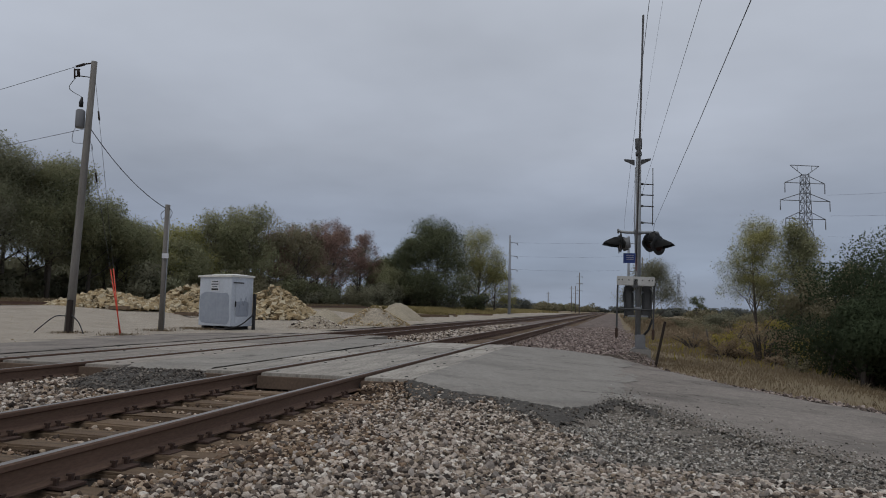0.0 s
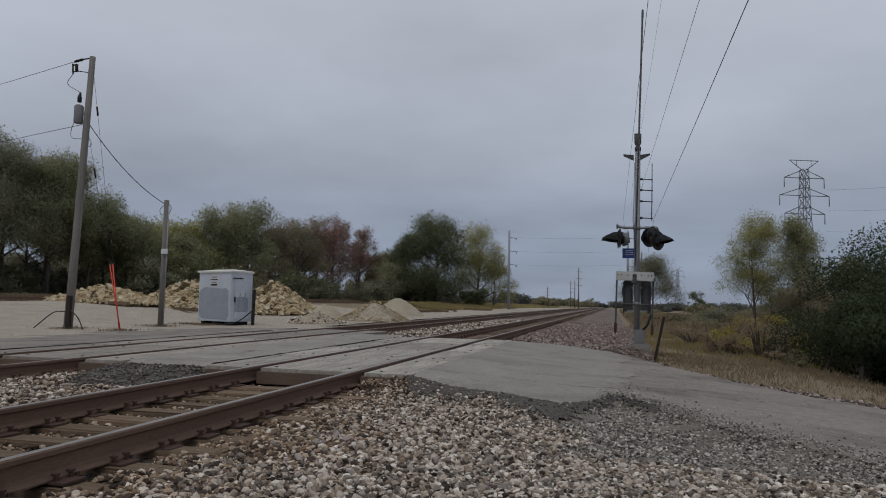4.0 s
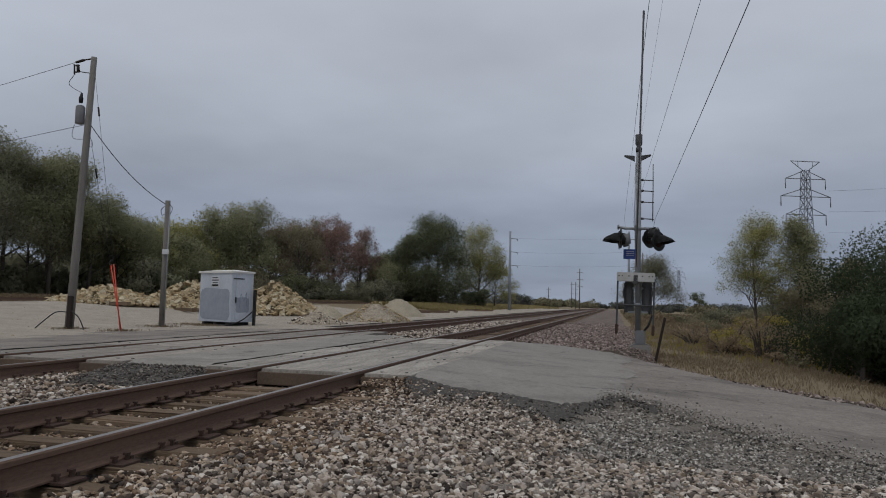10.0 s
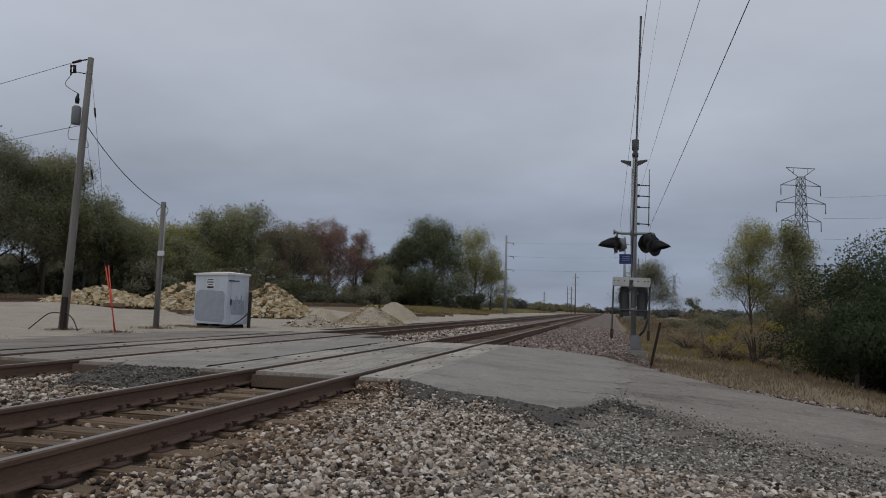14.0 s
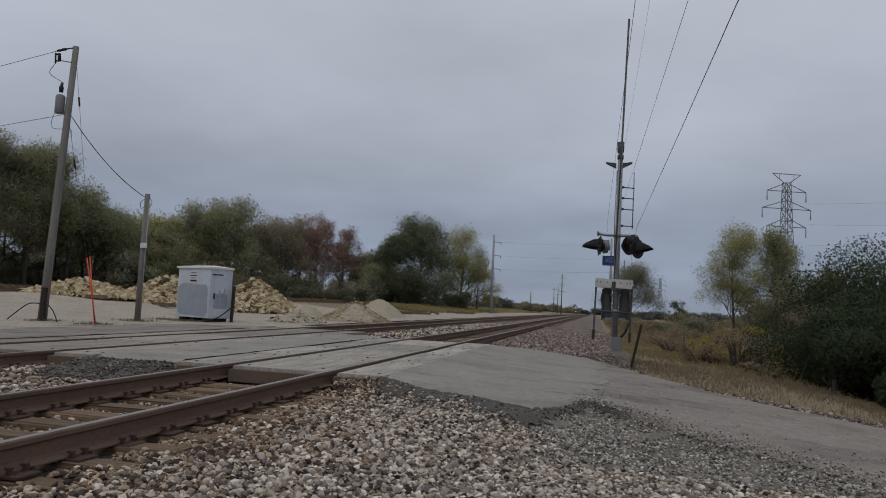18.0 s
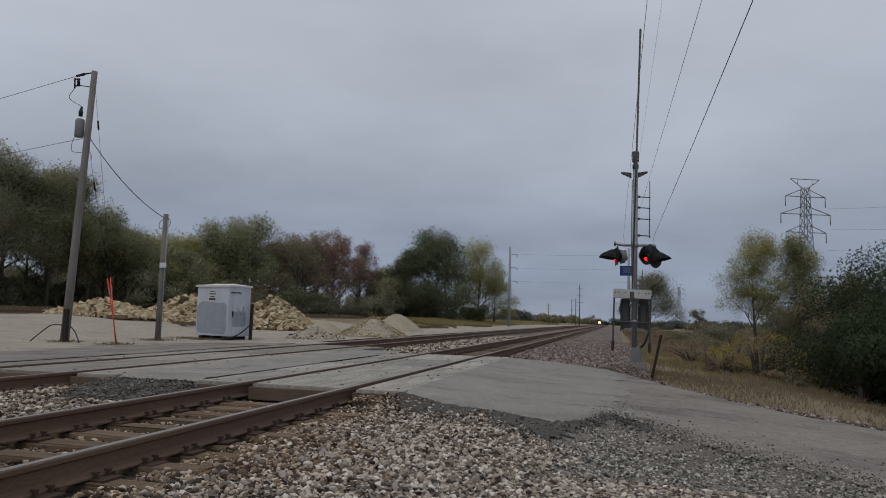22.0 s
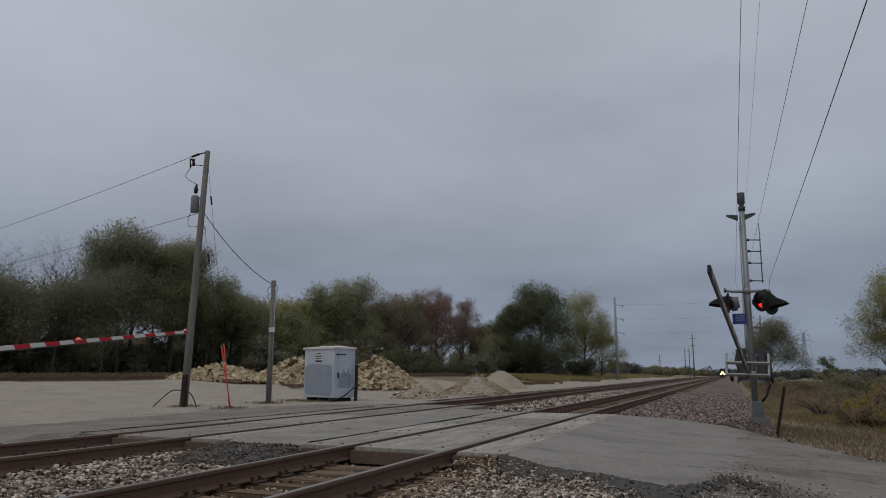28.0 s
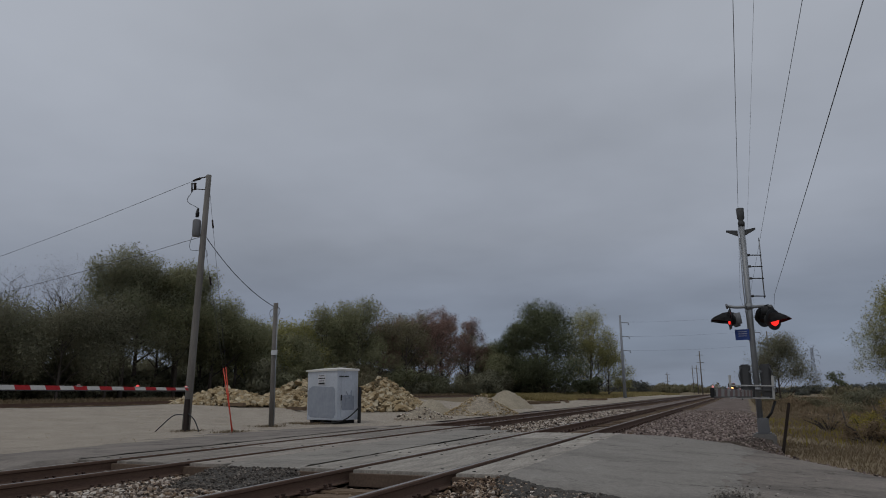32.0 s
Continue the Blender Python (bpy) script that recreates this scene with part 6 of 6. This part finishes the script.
def piles():
    M["pilegravel"] = stone_mat("pile_gravel", (0.25, 0.21, 0.16), (0.47, 0.41, 0.32), 8, 0.6)
    # dark brown core colour stands for the shade in gaps between blocks
    M["pileshade"] = mat("pile_gap_shade", (0.22, 0.165, 0.10), 0.95, (0.13, 0.098, 0.06), 2, 20, 0.9, 0.5, 0.02)
    M["pilesand"] = stone_mat("pile_sand", (0.33, 0.285, 0.21), (0.44, 0.385, 0.295), 30, 0.3)
    for k, (cx, cy, rx, ry, h, n) in enumerate(((-17.3, 41.0, 2.9, 4.6, 1.9, 1500), (-20.8, 37.2, 4.0, 2.6, 1.55, 1500), (-24.6, 34.2, 3.8, 2.4, 0.9, 1000))):
        z = float(land(cx, cy)) - 0.05
        core = mound("rock_pile", cx, cy, rx * 0.8, ry * 0.8, h * 0.72, z, "pileshade", "heap of broken tan limestone blocks in the yard", k)
        P, S = heap(cx, cy, rx, ry, h, z, int(n * 1.4), 0.075, 0.25, 60 + k, 1.15)
        stones("rock", P[::2], S[::2], "limestone", "broken tan limestone blocks", 60 + k, ICO1, core, cuts=6)
        stones("block", P[1::2], S[1::2] * 0.95, "limestone", "angular tan limestone blocks", 65 + k, BLOCK, core, cuts=1)
    z = -0.13
    g = mound("gravel_mound", -8.5, 35.6, 1.75, 2.2, 0.92, z, "pilegravel", "low heap of mixed gravel beside the track", 11)
    P, S = heap(-8.5, 35.6, 1.9, 2.4, 0.95, z, 900, 0.025, 0.085, 71)
    stones("stone", P, S, "limestone", "mixed gravel stones", 71, ICO1, g)
    mound("sand_mound", -11.2, 48.0, 1.9, 2.2, 1.25, z, "pilesand", "smooth heap of pale crushed limestone", 12)
    mound("sand_mound", -11.3, 35.4, 1.15, 1.4, 0.80, z, "pilesand", "small smooth heap of pale crushed limestone", 13)
    g = mound("gravel_mound", -8.9, 29.2, 1.1, 1.4, 0.5, z, "pilegravel", "small low heap of gravel and earth", 14)
    P, S = heap(-8.9, 29.2, 1.3, 1.6, 0.5, z, 380, 0.02, 0.07, 72)
    stones("stone", P, S, "stone", "mixed gravel stones", 72, ICO1, g)
    # timbers lying about
    rng = random.Random(5)
    for k in range(16):
        x, y = (-12.4 - rng.uniform(0, 2.6), 62 + rng.uniform(0, 34)) if k > 3 else (-19.5 + rng.uniform(-3, 3), 31 + rng.uniform(-1, 4))
        bm = B()
        box(bm, (0, 0, 0.1), (2.4, 0.22, 0.18), 0.012)
        t = tagged(part("old_tie", bm, M["tie"]), "discarded dark railway tie lying in the yard", "timber", "discarded ties")
        t.matrix_basis = pose(x, y, float(land(x, y)) + 0.05, 0, 0, rng.uniform(0, 180))


piles()


# ---------- loose stones on the ballast ----------
def scatter(n, x0, x1, y0, y1, seed, smin, smax, zf, keep=None, power=2.2):
    rng = np.random.default_rng(seed)
    x, y = x0 + (x1 - x0) * rng.random(n), y0 + (y1 - y0) * rng.random(n)
    if keep is not None:
        k = keep(x, y)
        x, y = x[k], y[k]
    s = smin + (smax - smin) * rng.random(len(x)) ** power
    z = zf(x, y) + s * (-0.1 + 0.9 * rng.random(len(x)))
    return np.stack([x + bend(y), y, z], -1), s


def clear_of_rails(x, y):
    out = np.ones(len(x), bool)
    for c in (-0.754, 0.754, T2X - 0.754, T2X + 0.754):
        out &= np.abs(x - c) > 0.11
    return out


def clear_of_ties(x, y):
    """Stones lie mostly in the cribs between the ties."""
    ph = np.abs((y - 0.6 + 0.25) % 0.5 - 0.25)
    on = (np.abs(x) < 1.28) & (ph < 0.115)
    rng = np.random.default_rng(9)
    return clear_of_rails(x, y) & (~on | (rng.random(len(x)) < 0.10))


def ground_near(x, y):
    return np.maximum(np.where(x < 5.2, bed_z(x, y) - 0.015, -9), np.where(y < 11.5, verge_z(x, y), land(x, y))) - 0.004


def worn_edge(x, y):
    """Grit thins out over the crumbling road edge, in streaks along the way of travel."""
    rng = np.random.default_rng(12)
    inward = y - near_edge(np.clip(x, 1.5, 14))
    streak = 0.5 + 0.5 * np.sin(5.0 * inward + 1.2 * np.sin(1.3 * x) + 0.8 * np.sin(3.1 * x))
    return (inward > -0.3) & (inward < 1.7) & (rng.random(len(x)) < np.exp(-np.maximum(inward, 0) / 0.4) + 0.30 * streak**3 * np.exp(-np.maximum(inward, 0) / 1.0))


def ballast():
    verge = lambda x, y: (y < near_edge(np.clip(x, 1.5, 14)) - 0.05) & clear_of_ties(x, y)
    def stained(x, y):
        """Rust and oil from the wheels colour the stones beside the rail."""
        return x + 0.35 * np.sin(1.9 * y) + 0.2 * np.sin(5.3 * y + x) + 0.45 * np.random.default_rng(7).normal(size=len(x)) < 1.7
    P, S = scatter(34000, 1.0, 6.3, 3.2, 6.4, 81, 0.011, 0.033, ground_near, verge, 1.7)
    rust = stained(P[:, 0], P[:, 1])
    stones("ballast_stones", P[~rust], S[~rust], "stone", "loose grey, pink and tan crushed stones", 81, ICO1)
    P2s, S2s = scatter(26000, 1.0, 4.2, 6.3, 10.6, 89, 0.010, 0.030, ground_near, lambda x, y: verge(x, y) & (x < 3.4 + 0.5 * np.sin(y * 2)), 1.7)
    rust_far = stained(P2s[:, 0], P2s[:, 1])
    stones("verge_stones", P2s[~rust_far], S2s[~rust_far], "stone", "loose crushed stones up to the road", 89)
    stones("stained_stones", np.concatenate([P[rust], P2s[rust_far]]), np.concatenate([S[rust], S2s[rust_far]]), "ruststone", "rust-stained crushed stones beside the rail", 90)
    P2s, S2s = scatter(70000, 2.8, 8.2, 5.2, 10.6, 95, 0.008, 0.021, ground_near, lambda x, y: verge(x, y) & (x > 3.2 + 0.5 * np.sin(y * 2)))
    stones("fine_verge_stones", P2s, S2s, "greystone", "finer grey crushed stones beside the worn road", 95, BLOCK, cuts=1)
    P, S = scatter(3000, 1.2, 8.0, -4.5, 3.3, 97, 0.018, 0.042, ground_near, clear_of_rails)
    stones("rear_stones", P, S, "stone", "loose crushed stones round the standpoint", 97)
    P, S = scatter(9000, -1.4, 1.5, 2.4, 9.1, 82, 0.011, 0.032, lambda x, y: bed_z(x, y) - 0.05, clear_of_ties)
    stones("crib_stones", P, S, "ruststone", "crushed stones between the ties", 82)
    P, S = scatter(15000, -3.75, -0.85, 2.4, 9.0, 83, 0.014, 0.036, lambda x, y: bed_z(x, y) + 0.0, lambda x, y: clear_of_ties(x, y) & ((y < 7.9) | (x > -1.5) | (x < -2.9)))
    dirty = np.random.default_rng(17).random(len(P)) < 0.22
    stones("between_stones", P[~dirty], S[~dirty], "stone", "crushed stones between the tracks", 83)
    stones("between_stones", P[dirty], S[dirty], "ruststone", "rust-stained crushed stones between the tracks", 98)
    P, S = scatter(3500, -5.8, -3.2, 2.0, 9.1, 84, 0.016, 0.045, lambda x, y: bed_z(x, y) - 0.01, lambda x, y: clear_of_rails(x, y))
    stones("far_crib_stones", P, S, "stone", "crushed stones on the second track", 84)
    P, S = scatter(17000, 0.9, 5.0, 18.4, 46, 85, 0.020, 0.048, ground_near, clear_of_rails)
    stones("shoulder_stones", P, S, "pinkstone", "crushed stones on the ballast shoulder", 85)
    P, S = scatter(11000, -3.6, -0.9, 19.2, 48, 86, 0.022, 0.06, bed_z, clear_of_rails)
    stones("middle_stones", P, S, "stone", "crushed stones between the tracks beyond the road", 86)
    P, S = scatter(20000, 2.0, 9.0, 9, 19.5, 87, 0.012, 0.034, lambda x, y: shoulder_z(x, y) + 0.005, lambda x, y: (y > far_edge(np.clip(x, 1.5, 14)) - 0.08) & (y < far_edge(np.clip(x, 1.5, 14)) + 0.65 + 1.2 * (x < 5.0)))
    stones("road_edge_stones", P, S, "pinkstone", "crushed stones along the road's edge", 87)
    P, S = scatter(5000, -22, -8.2, 14, 60, 93, 0.010, 0.032, lambda x, y: np.maximum(land(x, y), -0.16) + 0.03, None, 3.0)
    stones("yard_stones", P[::2], S[::2] * 0.7, "limestone", "small pale stones strewn over the yard", 93)
    P, S = scatter(2600, 1.5, 4.4, 7.6, 10.6, 94, 0.008, 0.022, lambda x, y: np.maximum(bed_z(x, y) - 0.01, verge_z(x, y)) + 0.02, lambda x, y: (y < near_edge(x) - 0.02) & (y > near_edge(x) - 0.6))
    P3, S3 = scatter(2600, -3.2, -1.15, 7.85, 9.2, 96, 0.008, 0.028, lambda x, y: -0.235 + 0.19 * smoothstep((y - 7.9) / 1.3) * np.clip((-1.2 - x) / 0.35, 0, 1) * np.clip((x + 3.3) / 0.4, 0, 1))
    stones("dust_chips", P3, S3, "darkchip", "dark stone chips between the tracks", 96)
    stones("fine_chips", P, S, "darkchip", "fine dark stone chips at the road's edge", 94)
    P, S = scatter(26000, 3.9, 8.6, 5, 12, 88, 0.005, 0.015, lambda x, y: road_z(x, y), worn_edge)
    stones("road_grit", P, S, "greystone", "small stones strewn over the road's broken edge", 88, BLOCK, cuts=1)


ballast()


def loose_stones():
    """The nearest stones, each one by itself."""
    bed_ob = bpy.data.objects["gravel_verge"]
    rng = np.random.default_rng(91)
    V0, F0 = ICO2
    shapes = []
    for k in range(14):
        d = V0 * (1 + 0.16 * rng.normal(size=(len(V0), 1)))
        for _ in range(5):
            nrm = rng.normal(size=3); nrm /= np.linalg.norm(nrm)
            d = d - np.maximum(d @ nrm - 0.5, 0)[:, None] * nrm
        me = bpy.data.meshes.new("stone")
        me.from_pydata((d * (0.7 + 0.5 * rng.random(3))).tolist(), [], F0.tolist())
        me.materials.append(M["singlestone"])
        shapes.append(me)
    P, S = scatter(300, 1.5, 6.2, 4.0, 6.6, 92, 0.022, 0.042, lambda x, y: ground_near(x, y) + 0.016)
    for p, s in zip(P, S):
        o = new("stone", shapes[int(rng.integers(0, 14))])
        o.parent = bed_ob
        o.matrix_basis = Matrix.LocRotScale(Vector(p), Euler(rng.random(3) * 6.3), Vector((s, s, s * 0.85)))


M["singlestone"] = mat("single_stone", (0.42, 0.375, 0.335), 0.93, (0.26, 0.22, 0.19), 1.2, 9, 0.9, 0.3, 0.05, rand=0.4, spec=0.15)
loose_stones()


# ---------- train ----------
def train():
    tr = thing("freight_train", pose(0, 0, 0), "distant freight locomotive with bright headlights coming along the track", "train")
    bm = B()
    box(bm, (0, 1.0, 1.75), (2.6, 2.0, 1.5), 0.1)
    box(bm, (0, 3.6, 2.9), (3.0, 3.2, 3.0), 0.12)
    box(bm, (0, 11.5, 2.7), (2.2, 13, 2.6), 0.1)
    part("hood", bm, M["loco"], tr)
    bm = B()
    box(bm, (0, 9.5, 0.95), (3.0, 19.5, 0.35), 0.05)
    box(bm, (0, -0.1, 0.55), (2.9, 0.2, 0.7), 0.05)
    part("frame", bm, M["locodark"], tr)
    for y in (3.5, 15):
        bm = B()
        box(bm, (0, y, 0.5), (2.6, 4.2, 0.7), 0.08)
        part("truck", bm, M["locodark"], tr)
    bm = B()
    for x in (-0.7, 0.7):
        box(bm, (x, 1.98, 3.75), (1.0, 0.05, 0.7), 0.02)
    part("windscreen", bm, M["locodark"], tr)
    for x, z, r in ((-0.18, 2.25, 0.16), (0.18, 2.25, 0.16), (-0.8, 1.5, 0.14), (0.8, 1.5, 0.14)):
        bm = B()
        # disc widened 2.8 times so the glow round the lamp is modelled too
        tube(bm, [(x, -0.03, z), (x, 0.1, z)], r * 2.8, 14)
        part("headlight", bm, M["head"], tr, "bright warm headlight")
    for k in range(6):
        y = 21 + k * 18
        car = part("boxcar", box(B(), (0, y + 8, 2.2), (3.0, 16, 3.1), 0.08), M["locodark"], tr, "dark freight car")
        box_b = B()
        box(box_b, (0, y + 8, 0.6), (2.4, 14, 0.6), 0.05)
        part("underframe", box_b, M["locodark"], car)
    return tr


TRAIN = train()


# ---------- movement ----------
def arm_pose(pivot, heading, lift, lean=0.0):
    """Raised by lift about a shaft that is out of level by lean."""
    return Matrix.Translation(pivot) @ pose(0, 0, 0, 0, 0, heading) @ pose(0, 0, 0, lean, 0, 0) @ pose(0, 0, 0, 0, -lift, 0)


def train_pose(y):
    x = float(bend(y))
    yaw = math.degrees(math.atan2(-(float(bend(y + 10)) - x), 10))
    return pose(x, y, float(fall(y)), 0, 0, yaw)


R_LIFT = [(0, 89.8), (22.8, 89.8), (24.0, 86.5), (24.5, 84.5), (25.2, 69), (25.8, 48), (26.5, 27.3), (27.0, 21.8), (27.5, 16.3), (28.0, 12.0), (28.5, 7.3), (29.0, 3.4), (29.3, 1.4), (29.6, 0.5), (32.0, 0.5)]
L_LIFT = [(0, 89.5), (22.3, 89.5), (22.9, 84), (24.3, 57.7), (24.5, 55.1), (26.5, 24.2), (27.0, 17.7), (27.5, 12.0), (28.0, 6.6), (28.5, 1.6), (28.8, -0.3), (32.0, -0.3)]


def motions():
    walk(ARM_R, [(t, arm_pose(PIV_R, 265.4, a, float(np.interp(t, [22.8, 24.0, 24.6, 26.5], [-1.7, -0.5, -0.4, -1.7])))) for t, a in R_LIFT])
    walk(ARM_L, [(t, arm_pose(PIV_L, 93.6, a, -0.5)) for t, a in L_LIFT])
    walk(TRAIN, [(t, train_pose(y)) for t, y in ((0, 1245), (8, 1005), (16.5, 750), (24, 525), (29.3, 372), (32, 330))])
    def flashes(phase):
        """Times at which a lamp of this phase goes on or off."""
        rows = [(0, False), (19.74, False)]
        t, k = 19.75, 0
        while t < 32:
            on = (k + phase) % 2 == 0
            rows += [(t + 0.03, on), (min(t + 0.57, 32.0), on)]
            t, k = t + 0.6, k + 1
        if rows[-1][0] < 32:
            rows.append((32.0, rows[-1][1]))
        return rows
    for g, m, phase in LAMPS:
        walk(g, [(t, m @ pose(0.028 if on else -0.04, 0, 0)) for t, on in flashes(phase)])
    for g, shown, hidden, phase in ARM_LAMPS:
        walk(g, [(t, pose(*(shown if on else hidden))) for t, on in flashes(phase)])


motions()
